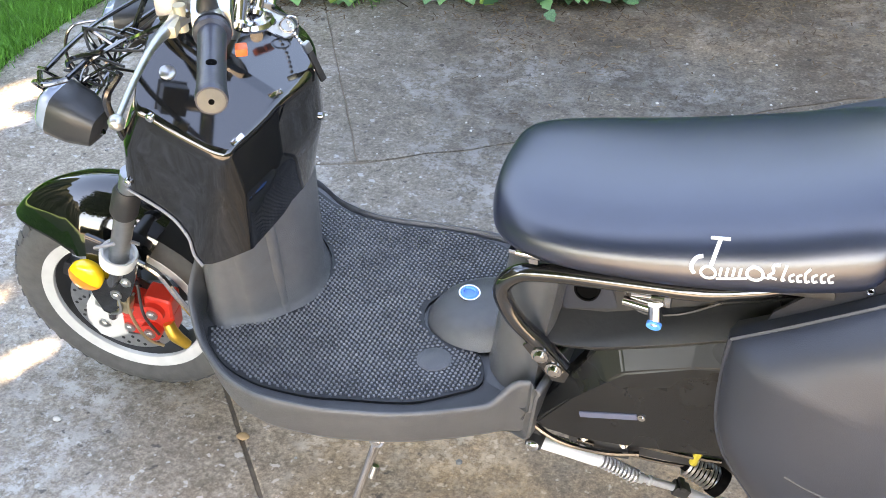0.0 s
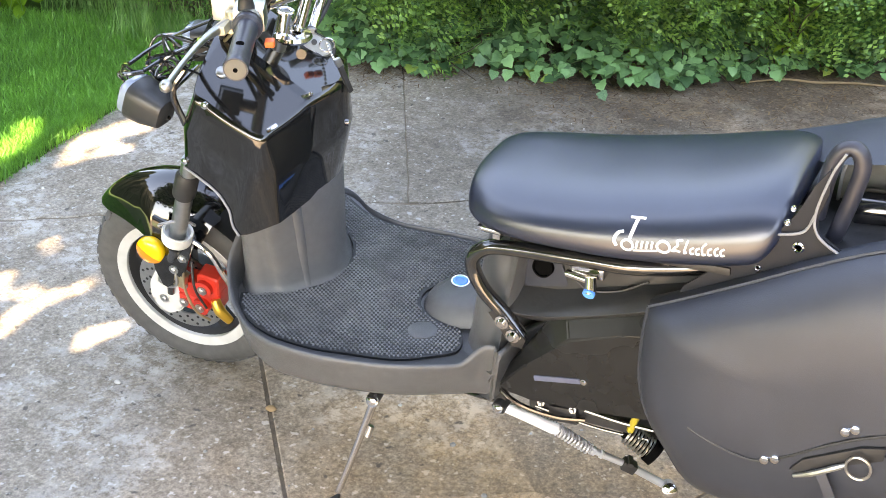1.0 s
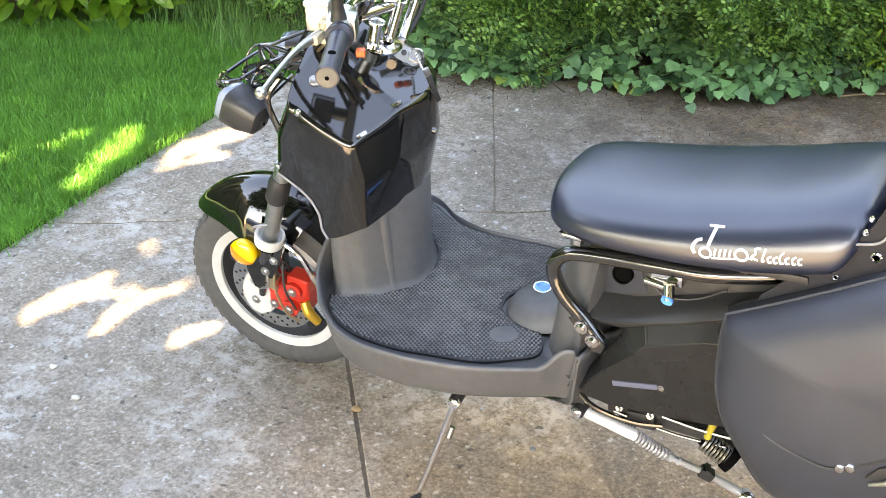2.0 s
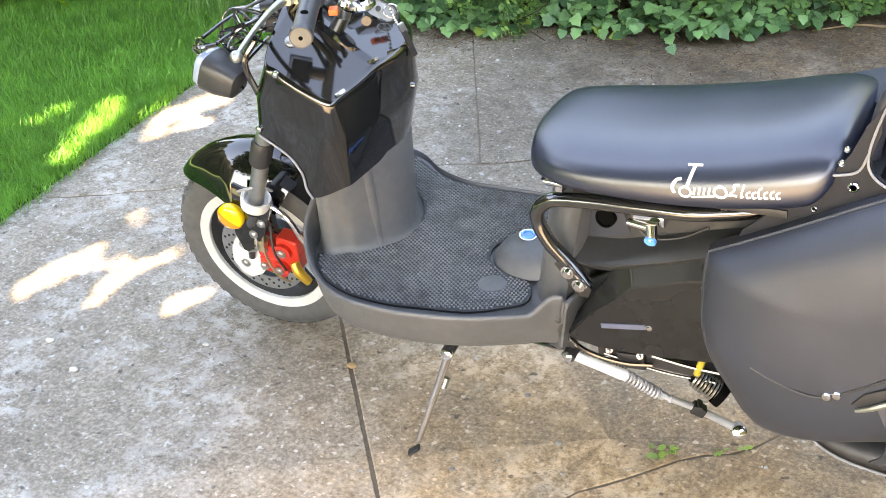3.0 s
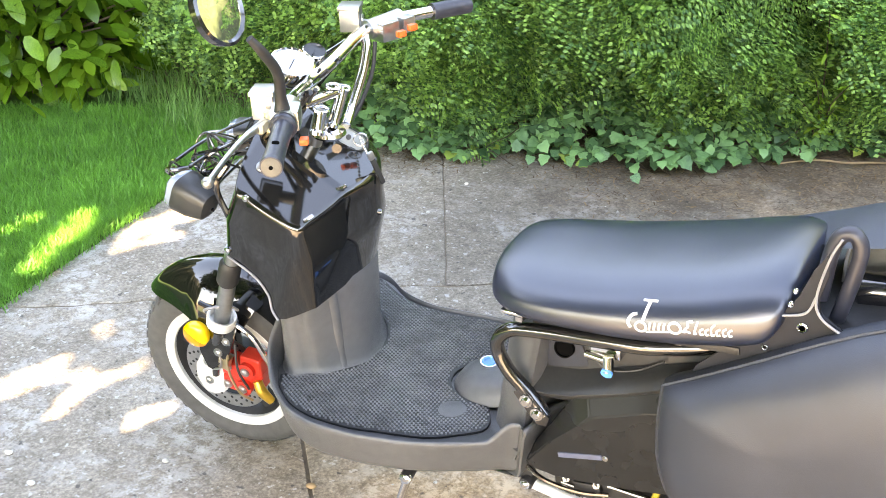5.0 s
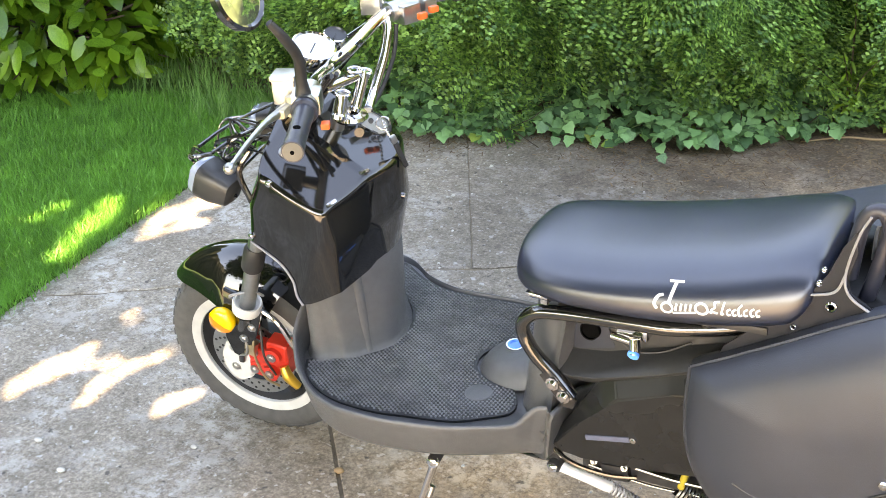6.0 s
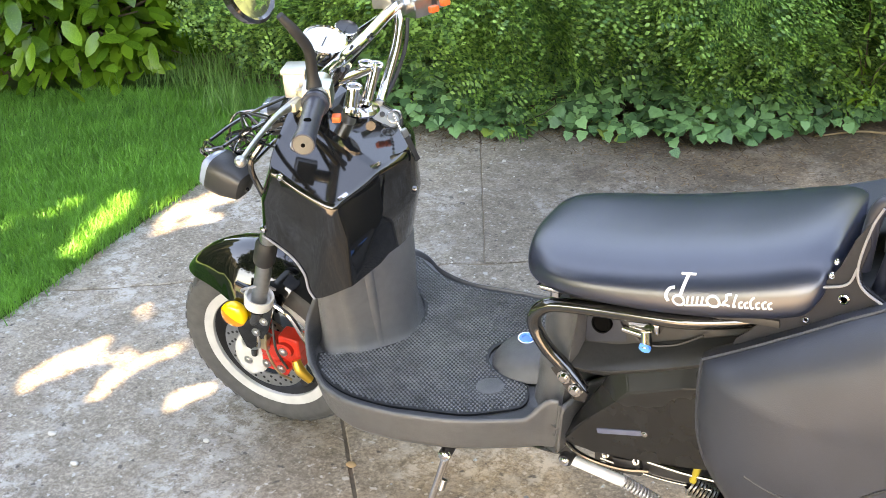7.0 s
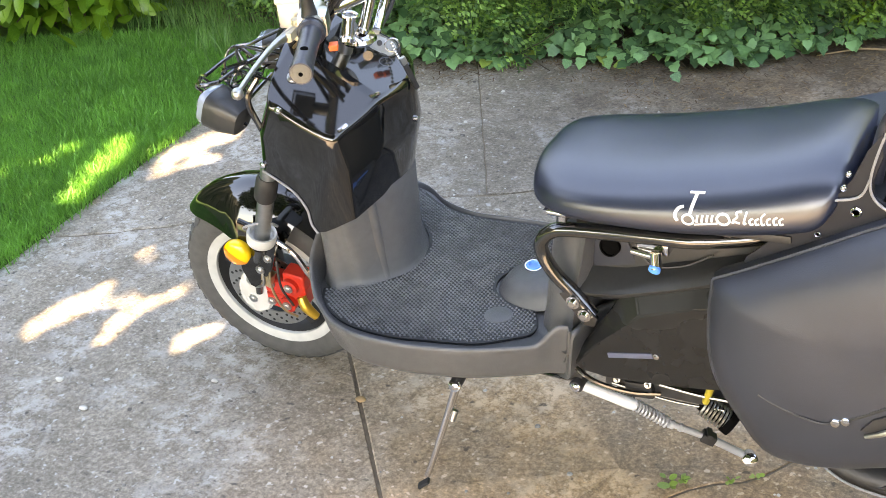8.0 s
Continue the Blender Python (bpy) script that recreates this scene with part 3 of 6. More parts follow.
# front fairing: faceted box, higher to the front
def fairing():
    plan = [(-0.556, -0.170), (-0.535, -0.173), (-0.505, -0.173), (-0.475, -0.171), (-0.450, -0.168), (-0.433, -0.160), (-0.427, -0.143), (-0.404, -0.075), (-0.398, 0.0), (-0.412, 0.055), (-0.462, 0.12), (-0.54, 0.165), (-0.58, 0.12), (-0.585, -0.02), (-0.573, -0.11)]

    def lid(x, y):
        # a sloping spine with a facet falling away on either hand, level towards the front
        v = abs(y)
        drop = 0.25 * min(max(0.0, v - 0.062), 0.016) + 0.56 * max(0.0, v - 0.078)
        return min(0.756 - 0.511 * (x + 0.404), 0.838) - drop

    top = [(x, y, lid(x, y)) for x, y in plan]
    mid = [(-0.590, -0.171, 0.70), (-0.57, -0.176, 0.695), (-0.53, -0.177, 0.68), (-0.495, -0.177, 0.665), (-0.452, -0.174, 0.65), (-0.425, -0.160, 0.645), (-0.416, -0.142, 0.648), (-0.395, -0.07, 0.655), (-0.390, 0.0, 0.66), (-0.404, 0.055, 0.66), (-0.452, 0.12, 0.65), (-0.61, 0.185, 0.69), (-0.66, 0.12, 0.70), (-0.65, -0.03, 0.70), (-0.618, -0.13, 0.70)]
    bot = [(-0.602, -0.168, 0.626), (-0.560, -0.171, 0.610), (-0.530, -0.172, 0.592), (-0.512, -0.171, 0.562), (-0.498, -0.170, 0.518), (-0.430, -0.156, 0.549), (-0.423, -0.138, 0.552), (-0.415, -0.07, 0.560), (-0.413, 0.0, 0.562), (-0.43, 0.06, 0.560), (-0.47, 0.11, 0.555), (-0.57, 0.14, 0.54), (-0.62, 0.10, 0.53), (-0.61, -0.05, 0.53), (-0.612, -0.13, 0.59)]

    def closed(pts):
        pts = [Vector(p) for p in pts]
        return smooth_path(pts[-2:] + pts + pts[:3], 4)[8:-8][:4 * len(pts)]

    ct = closed(top)
    cm = closed(mid)
    cb = closed(bot)
    hub = Vector((-0.53, 0.0, 0.0))
    n = len(ct)
    rings = [[p.lerp(hub + Vector((0, 0, p.z)), 0.05) + Vector((0, 0, 0.002)) for p in cb]]
    rings += [[cb[i].lerp(cm[i], t) for i in range(n)] for t in (0.0, 0.25, 0.5, 0.75, 1.0)]
    for p in ct:
        p.z = lid(p.x, p.y)
    away = [(p - Vector((hub.x, hub.y, p.z))).normalized() for p in ct]
    low = [p + a * 0.007 - Vector((0, 0, 0.015)) for p, a in zip(ct, away)]
    rings += [[cm[i].lerp(low[i], t) for i in range(n)] for t in (0.25, 0.5, 0.75, 1.0)]
    rings += [[p + a * 0.0062 - Vector((0, 0, 0.0085)) for p, a in zip(ct, away)], [p + a * 0.0036 - Vector((0, 0, 0.003)) for p, a in zip(ct, away)], ct, [p - a * 0.02 - Vector((0, 0, 0.02)) for p, a in zip(ct, away)]]
    bm = bmesh.new()
    loft(bm, rings)
    f = part("front_fairing", bm, M["paint"], scooter, "glossy black faceted front fairing", sharp=65)
    # folded lid: one sheet cut along its creases
    bm = bmesh.new()
    bm.faces.new([bm.verts.new((p.x, p.y, 0)) for p in ct])
    for co, no in [((0, y, 0), (0, 1, 0)) for y in (-0.078, -0.062, 0.062, 0.078)] + [((-0.5645, 0, 0), (1, 0, 0))]:
        bmesh.ops.bisect_plane(bm, geom=bm.verts[:] + bm.edges[:] + bm.faces[:], plane_co=co, plane_no=no)
    for v in bm.verts:
        v.co.z = lid(v.co.x, v.co.y) + 0.0003
    part("fairing_lid", bm, M["paint"], f, sharp=8)
    for p, q in (((-0.426, -0.146, 0.7265), 62), ((-0.405, -0.070, 0.758), 35)):
        bm = bmesh.new()
        box(bm, (0.020, 0.007, 0.005), axes(p, (math.cos(radians(q)), math.sin(radians(q)), 0.35), (-0.5, 0.3, 0.5)), 0.0015)
        part("edge_clip", bm, M["chrome"], f, "small polished edge clip")
    bm = bmesh.new()
    lathe(bm, [(-0.01, 0.011), (0.002, 0.011), (0.004, 0.009), (0.005, 0.0)], axes((-0.535, -0.122, lid(-0.535, -0.122) + 0.001), (0.4, -0.4, 0.85), (1, 0, 0)), 18)
    part("lid_cap", bm, M["cast"], f, "silver lid cap")
    for p, nn in (((-0.534, -0.179, 0.758), (0, -1, 0)), ((-0.596, -0.174, 0.640), (0, -1, 0)), ((-0.392, 0.03, 0.67), (1, 0.2, 0)), ((-0.396, 0.032, 0.745), (1, 0.3, 0.2))):
        bolt(f, p, nn, 0.0042, 0.003, M["chrome"])
    bm = bmesh.new()
    tube(bm, [p + Vector((0, -0.002, -0.001)) for p in cb[0:17:2]], 0.0022, 8)
    part("fairing_edge", bm, M["grey"], f)


fairing()


# grey floor pan, leg shield and tunnel
def floor_pan():
    left = [(-0.56, -0.02), (-0.556, -0.08), (-0.557, -0.115), (-0.552, -0.148), (-0.530, -0.180), (-0.495, -0.217), (-0.44, -0.257), (-0.395, -0.275), (-0.355, -0.281), (-0.285, -0.277), (-0.235, -0.267), (-0.185, -0.254), (-0.14, -0.236), (-0.095, -0.213), (-0.058, -0.192), (-0.030, -0.174), (-0.006, -0.166), (0.012, -0.156)]
    right = [(0.012, 0.15), (-0.05, 0.185), (-0.15, 0.203), (-0.232, 0.203), (-0.312, 0.196), (-0.39, 0.19), (-0.47, 0.212), (-0.537, 0.255), (-0.60, 0.26), (-0.64, 0.18), (-0.64, 0.08)]
    rise_front = [0.10, 0.092, 0.065, 0.037, 0.014, 0.003]
    outline = [Vector((x, y, 0)) for x, y in left + right]
    for p, up in zip(outline, rise_front):
        p.z = up
    outline[-1].z = outline[-2].z = 0.10
    path = smooth_path(outline + [outline[0]], 4)[:-1]
    c = Vector((-0.3, -0.03, 0))

    def ring(scale, z, front=0.0):
        out = []
        for p in path:
            q = c + (p - c) * scale
            rise = min(1.0, max(0.0, (p.x + 0.062) / 0.045))
            corner = 0.036 * rise * rise * (3 - 2 * rise) if z > 0.37 and p.y < -0.05 and scale > 0.96 else 0.0
            low = 0.010 if p.y > 0.1 and z > 0.387 else 0.0
            out.append((q.x, q.y, z - low + corner + max(0.0, p.z) * front / 0.09))
        return out

    bm = bmesh.new()
    loft(bm, [ring(0.70, 0.320, 0.08), ring(0.88, 0.326, 0.09), ring(0.925, 0.329, 0.09), ring(0.945, 0.337, 0.09), ring(0.985, 0.385, 0.09), ring(1.0, 0.396, 0.09), ring(0.995, 0.401, 0.09), ring(0.982, 0.402, 0.09), ring(0.968, 0.399, 0.086), ring(0.955, 0.389, 0.05), ring(0.94, 0.384, 0.0), ring(0.5, 0.382, 0.0)])
    pan = part("floor_pan", bm, M["plastic"], scooter, "dark grey plastic floorboard", sharp=60)
    # tunnel behind the fairing
    base = [(-0.585, -0.06), (-0.507, -0.148), (-0.468, -0.128), (-0.452, -0.123), (-0.432, -0.098), (-0.402, -0.05), (-0.402, 0.0), (-0.425, 0.05), (-0.50, 0.14), (-0.60, 0.20), (-0.66, 0.1)]
    topo = [(-0.585, -0.06), (-0.503, -0.155), (-0.468, -0.152), (-0.450, -0.150), (-0.428, -0.11), (-0.412, -0.05), (-0.415, 0.02), (-0.44, 0.08), (-0.50, 0.14), (-0.60, 0.18), (-0.66, 0.1)]
    rings = []
    for t in (0, 0.04, 0.1, 0.3, 0.6, 1.0):
        w = 0.5 - 0.5 * math.cos(math.pi * min(1, t))
        flare = 0.012 * (1 - min(1, t / 0.1)) ** 2
        r = []
        for a, b in zip(base, topo):
            p = Vector(a).lerp(Vector(b), w)
            d = (p - Vector((-0.56, 0.0))).normalized() * flare
            r.append(Vector((p.x + d.x, p.y + d.y, 0.383 + 0.2 * t)))
        rings.append([tuple(v) for v in smooth_path(r + [r[0]], 3)[:-1]])
    bm = bmesh.new()
    loft(bm, rings)
    tunnel = part("tunnel", bm, M["plastic"], scooter, "dark grey plastic leg shield tunnel", sharp=55)
    for q in ((-0.4525, -0.0965), (-0.431, -0.071)):
        bm = bmesh.new()
        tube(bm, [(q[0] + 0.004, q[1] - 0.012, 0.384), (q[0] - 0.002, q[1] - 0.009, 0.41), (q[0] - 0.003, q[1] - 0.017, 0.48), (q[0] - 0.004, q[1] - 0.026, 0.57)], [0.012, 0.013, 0.014, 0.015], 14)
        part("tunnel_rib", bm, M["plastic"], tunnel)
    # rubber mat with raised studs
    mo = [(-0.518, -0.160), (-0.500, -0.188), (-0.452, -0.226), (-0.404, -0.243), (-0.364, -0.247), (-0.306, -0.244), (-0.256, -0.232), (-0.195, -0.217), (-0.158, -0.202), (-0.120, -0.173), (-0.092, -0.146), (-0.094, -0.115), (-0.118, -0.08), (-0.16, -0.078), (-0.21, -0.05), (-0.225, 0.0), (-0.19, 0.055), (-0.12, 0.08), (-0.11, 0.14), (-0.16, 0.175), (-0.238, 0.189), (-0.335, 0.178), (-0.41, 0.178), (-0.478, 0.200), (-0.55, 0.240), (-0.535, 0.17), (-0.45, 0.10), (-0.405, 0.04), (-0.40, -0.05), (-0.425, -0.098), (-0.47, -0.125)]
    outline = smooth_path([Vector((x, y, 0.388)) for x, y in mo + mo[:1]], 3)[:-1]
    bm = bmesh.new()
    plate(bm, outline, (0, 0, 1), 0.006, 0.001)
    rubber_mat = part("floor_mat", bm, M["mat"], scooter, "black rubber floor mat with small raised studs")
    ox, oy = [p.x for p in outline], [p.y for p in outline]

    def inside(x, y):
        hit = False
        j = len(ox) - 1
        for i in range(len(ox)):
            if (oy[i] > y) != (oy[j] > y) and x < (ox[j] - ox[i]) * (y - oy[i]) / (oy[j] - oy[i]) + ox[i]:
                hit = not hit
            j = i
        return hit

    verts, faces = [], []
    P = 0.0074
    for i in range(-78, 6):
        for j in range(-42, 42):
            x, y = j * P * 0.88 - 0.3, (i + 38) * P + (j % 2) * P / 2
            if not all(inside(x + a, y + b) for a, b in ((0.005, 0), (-0.005, 0), (0, 0.005), (0, -0.005))):
                continue
            d = math.hypot(x + 0.170, y + 0.116)
            h = 0.0026 * min(1.0, max(0.25, (d - 0.018) / 0.03))
            k = len(verts)
            r0, r1 = 0.0026, 0.0020
            for r, z in ((r0, 0.388), (r1, 0.388 + h)):
                for q in range(6):
                    a = q * math.pi / 3
                    verts.append((x + r * math.cos(a), y + r * math.sin(a), z))
            for q in range(6):
                w = (q + 1) % 6
                faces.append((k + q, k + w, k + 6 + w, k + 6 + q))
            faces.append(tuple(k + 6 + q for q in range(6)))
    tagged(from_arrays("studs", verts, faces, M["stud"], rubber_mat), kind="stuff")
    bm = bmesh.new()
    lathe(bm, [(-0.004, 0.026), (0.0012, 0.025), (0.0026, 0.018), (0.0030, 0.0)], axes((-0.170, -0.116, 0.3882), (0, 0, 1), (1, 0, 0)), 28)
    part("heel_pad", bm, M["plastic"], rubber_mat, "worn pale grey heel pad")
    # hump with the key switch
    bm = bmesh.new()
    rings = []
    for z, s in ((0.384, 1.06), (0.396, 1.0), (0.410, 0.9), (0.420, 0.72), (0.424, 0.4)):
        rings.append([(-0.135 + 0.085 * s * math.cos(a) + 0.02 * (1 - s), 0.0 + 0.078 * s * math.sin(a), z + 0.012 * (math.cos(a) * s)) for a in (2 * math.pi * k / 32 for k in range(32))])
    loft(bm, rings)
    hump = part("floor_hump", bm, M["plastic"], scooter)
    bm = bmesh.new()
    lathe(bm, [(-0.004, 0.014), (0.004, 0.014), (0.006, 0.012), (0.006, 0.009), (0.003, 0.008), (0.003, 0.0)], axes((-0.160, 0.006, 0.419), (0.1, -0.1, 1), (1, 0, 0)), 24)
    part("charge_button", bm, M["blue"], scooter, "round blue socket cap with chrome rim")
    bm = bmesh.new()
    lathe(bm, [(-0.004, 0.014), (0.005, 0.0165), (0.005, 0.0138), (-0.003, 0.0125)], axes((-0.160, 0.006, 0.418), (0.1, -0.1, 1), (1, 0, 0)), 24, close=True)
    part("button_rim", bm, M["chrome"], scooter)
    # rear riser below the seat
    bm = bmesh.new()
    lo = [(-0.085, -0.10), (-0.06, -0.125), (-0.03, -0.135), (-0.005, -0.135), (-0.005, 0.135), (-0.03, 0.135), (-0.06, 0.125), (-0.085, 0.1), (-0.10, 0.05), (-0.105, 0.0), (-0.10, -0.06)]
    rings = []
    for z, dx, s in ((0.36, -0.01, 1.06), (0.40, 0.0, 1.0), (0.46, 0.008, 0.98), (0.53, 0.018, 0.95), (0.60, 0.03, 0.92)):
        rings.append([tuple(v) for v in smooth_path([Vector((x + dx, y * s, z)) for x, y in lo + lo[:1]], 3)[:-1]])
    loft(bm, rings)
    part("rear_riser", bm, M["plastic"], scooter, "dark grey plastic riser below the seat", sharp=55)


floor_pan()


# body below the seat
def under_seat():
    bm = bmesh.new()
    box(bm, (0.46, 0.22, 0.16), pose(0.22, 0.0, 0.565, 0, -6, 0), 0.015)
    body = part("battery_case", bm, M["case"], scooter, "dark grey plastic battery case")
    bm = bmesh.new()
    # sloping shelf below the tube
    plate(bm, [(-0.01, -0.148, 0.500), (0.03, -0.150, 0.503), (0.075, -0.152, 0.511), (0.17, -0.155, 0.548), (0.29, -0.16, 0.60), (0.29, -0.112, 0.618), (0.17, -0.110, 0.572), (0.075, -0.110, 0.538), (0.0, -0.110, 0.528)], (0, -0.6, 1), 0.010, 0.002)
    part("side_shelf", bm, M["case"], body)
    bm = bmesh.new()
    box(bm, (0.075, 0.006, 0.085), pose(0.045, -0.112, 0.575, 8, -14, 0), 0.003)
    part("port_plate", bm, M["leather"], body)
    # shallow socket whose dark inside is painted rather than recessed
    bm = bmesh.new()
    lathe(bm, [(-0.004, 0.017), (0.005, 0.017), (0.0055, 0.0145), (0.002, 0.014), (0.002, 0.0)], axes((0.050, -0.1190, 0.580), (0, -1, 0.15), (0, 0, 1)), 20)
    part("port", bm, M["hole"], body, "dark round socket")
    # side rail tube
    for s in (-1, 1):
        bm = bmesh.new()
        pts = [(0.030, s * 0.152, 0.462), (0.0, s * 0.152, 0.497), (-0.035, s * 0.158, 0.537), (-0.053, s * 0.160, 0.582), (-0.030, s * 0.160, 0.614), (0.02, s * 0.160, 0.626), (0.123, s * 0.163, 0.639), (0.20, s * 0.163, 0.647), (0.255, s * 0.150, 0.653), (0.30, s * 0.136, 0.659), (0.36, s * 0.125, 0.666)]
        tube(bm, pts, 0.0125, 14, 5)
        rail = part("side_rail", bm, M["darksteel"], scooter, "glossy black steel side rail")
        if s < 0:
            bm = bmesh.new()
            plate(bm, [(-0.022, -0.1655, 0.500), (-0.004, -0.1645, 0.514), (0.042, -0.162, 0.464), (0.036, -0.162, 0.446), (0.018, -0.162, 0.446)], (0, -1, 0.1), 0.008, 0.001)
            pl = part("rail_plate", bm, M["darksteel"], rail)
            bolt(pl, (0.002, -0.166, 0.489), (0, -1, 0), 0.008, 0.007, M["chrome"])
            bolt(pl, (0.021, -0.165, 0.468), (0, -1, 0), 0.008, 0.007, M["chrome"])
    # seat lock
    bm = bmesh.new()
    rod(bm, (0.108, -0.165, 0.611), (0.150, -0.172, 0.612), 0.0065)
    rod(bm, (0.148, -0.172, 0.620), (0.151, -0.178, 0.596), 0.009)
    box(bm, (0.05, 0.03, 0.02), pose(0.14, -0.15, 0.622), 0.003)
    lock = part("seat_lock", bm, M["chrome"], scooter, "chrome seat lock with blue key slot")
    bm = bmesh.new()
    lathe(bm, [(0, 0.0095), (0.005, 0.0095), (0.006, 0.008), (0.004, 0.0)], axes((0.150, -0.179, 0.597), (0.0, -1, -0.4), (0, 0, 1)), 18)
    part("lock_face", bm, M["blue"], lock, "blue lock face")
    # seat brackets
    for x in (-0.02, 0.245):
        bm = bmesh.new()
        z = 0.640 + 0.12 * max(0, x)
        box(bm, (0.045, 0.03, 0.006), pose(x, -0.150, z + 0.01), 0.001)
        box(bm, (0.012, 0.03, 0.03), pose(x + 0.01, -0.150, z + 0.012), 0.001)
        rod(bm, (x - 0.01, -0.17, z + 0.016), (x + 0.022, -0.17, z + 0.016), 0.006)
        part("seat_bracket", bm, M["chrome"], scooter)
    # cables
    bm = bmesh.new()
    tube(bm, [(0.09, -0.118, 0.60), (0.12, -0.124, 0.565), (0.17, -0.12, 0.57), (0.22, -0.118, 0.60)], 0.002, 6)
    part("wire", bm, M["satin"], body)
    # black side box
    bm = bmesh.new()
    face = [(-0.028, 0.350), (0.014, 0.405), (0.070, 0.497), (0.098, 0.528), (0.20, 0.562), (0.42, 0.61), (0.42, 0.40), (0.225, 0.366), (0.12, 0.350), (0.046, 0.338), (0.0, 0.340)]
    inner = [(-0.002, 0.364), (0.048, 0.422), (0.094, 0.466), (0.114, 0.487), (0.20, 0.520), (0.42, 0.575), (0.42, 0.415), (0.225, 0.376), (0.12, 0.358), (0.05, 0.350), (0.012, 0.352)]
    rings = [[(x, -0.10, z) for x, z in face], [(x, -0.136, z) for x, z in face], [(x, -0.161, z) for x, z in inner]]
    loft(bm, rings)
    bmesh.ops.bevel(bm, geom=bm.edges[:], offset=0.003, segments=2, affect="EDGES")
    sb = part("side_cover", bm, M["cover"], scooter, "glossy black faceted side cover", sharp=12)
    for x, y, z in ((0.062, -0.137, 0.330), (0.118, -0.138, 0.336)):
        bolt(sb, (x, y, z), (0.1, -0.9, 0.3), 0.004, 0.008, M["steel"])
    bm = bmesh.new()
    tube(bm, [(-0.02, -0.150, 0.352), (0.03, -0.155, 0.330), (0.09, -0.145, 0.318), (0.14, -0.135, 0.322)], 0.004, 8)
    part("lower_tube", bm, M["darksteel"], sb)
    # faint bluish streak on the cover, drawn as a thin raised bar
    bm = bmesh.new()
    box(bm, (0.080, 0.003, 0.009), pose(0.098, -0.162, 0.407, 0, -14, 0), 0.001)
    part("side_bar", bm, M["slate"], sb, "narrow slate-blue bar")
    bolt(sb, (0.143, -0.162, 0.4175), (0, -1, 0), 0.0036, 0.003, M["chrome"])


under_seat()


# stations along the seat: x, near half width, far half width, underside, top
SEAT = [
    (-0.089, 0.040, 0.017, 0.674, 0.698), (-0.087, 0.078, 0.032, 0.669, 0.7075), (-0.078, 0.115, 0.050, 0.665, 0.7155), (-0.059, 0.147, 0.066, 0.663, 0.722),
    (-0.019, 0.174, 0.082, 0.662, 0.7275), (0.039, 0.187, 0.096, 0.664, 0.733), (0.109, 0.190, 0.106, 0.668, 0.743), (0.179, 0.190, 0.114, 0.673, 0.757),
    (0.250, 0.188, 0.120, 0.682, 0.773), (0.310, 0.186, 0.123, 0.693, 0.790), (0.360, 0.182, 0.118, 0.704, 0.804), (0.387, 0.177, 0.105, 0.714, 0.808),
    (0.404, 0.166, 0.088, 0.738, 0.804), (0.412, 0.145, 0.068, 0.762, 0.794), (0.415, 0.110, 0.048, 0.776, 0.782)]
SEAT_SIDE = [(-1.040, 0.04), (-1.052, 0.16), (-1.048, 0.36), (-1.020, 0.50), (-0.975, 0.62), (-0.905, 0.74), (-0.81, 0.835), (-0.67, 0.912), (-0.48, 0.963), (-0.25, 0.99), (0, 1.0)]


def seat_at(x):
    xs = [q[0] for q in SEAT]
    return [float(np.interp(x, xs, [q[k] for q in SEAT])) for k in range(1, 5)]


def seat():
    prof = SEAT_SIDE + [(-u, v) for u, v in reversed(SEAT_SIDE[:-1])] + [(0.985, 0.02), (0.9, 0.0), (0, 0.0), (-0.9, 0.0), (-0.985, 0.02)]
    stations = smooth_path([Vector((q[0], q[1], q[2])) for q in SEAT], 4)
    heights = smooth_path([Vector((q[0], q[3], q[4])) for q in SEAT], 4)
    rings = []
    for p, h in zip(stations, heights):
        rings.append([(p.x, u * (p.y if u < 0 else p.z), h.y + (h.z - h.y) * v) for u, v in prof])
    bm = bmesh.new()
    loft(bm, rings)
    s = part("seat", bm, M["vinyl"], scooter, "smooth black vinyl two-up seat with white print", sharp=80)
    bm = bmesh.new()
    box(bm, (0.38, 0.28, 0.012), pose(0.16, -0.03, 0.668, 0, -4.5, 0), 0.003)
    part("seat_base", bm, M["satin"], s)
    return s


seat_ob = seat()


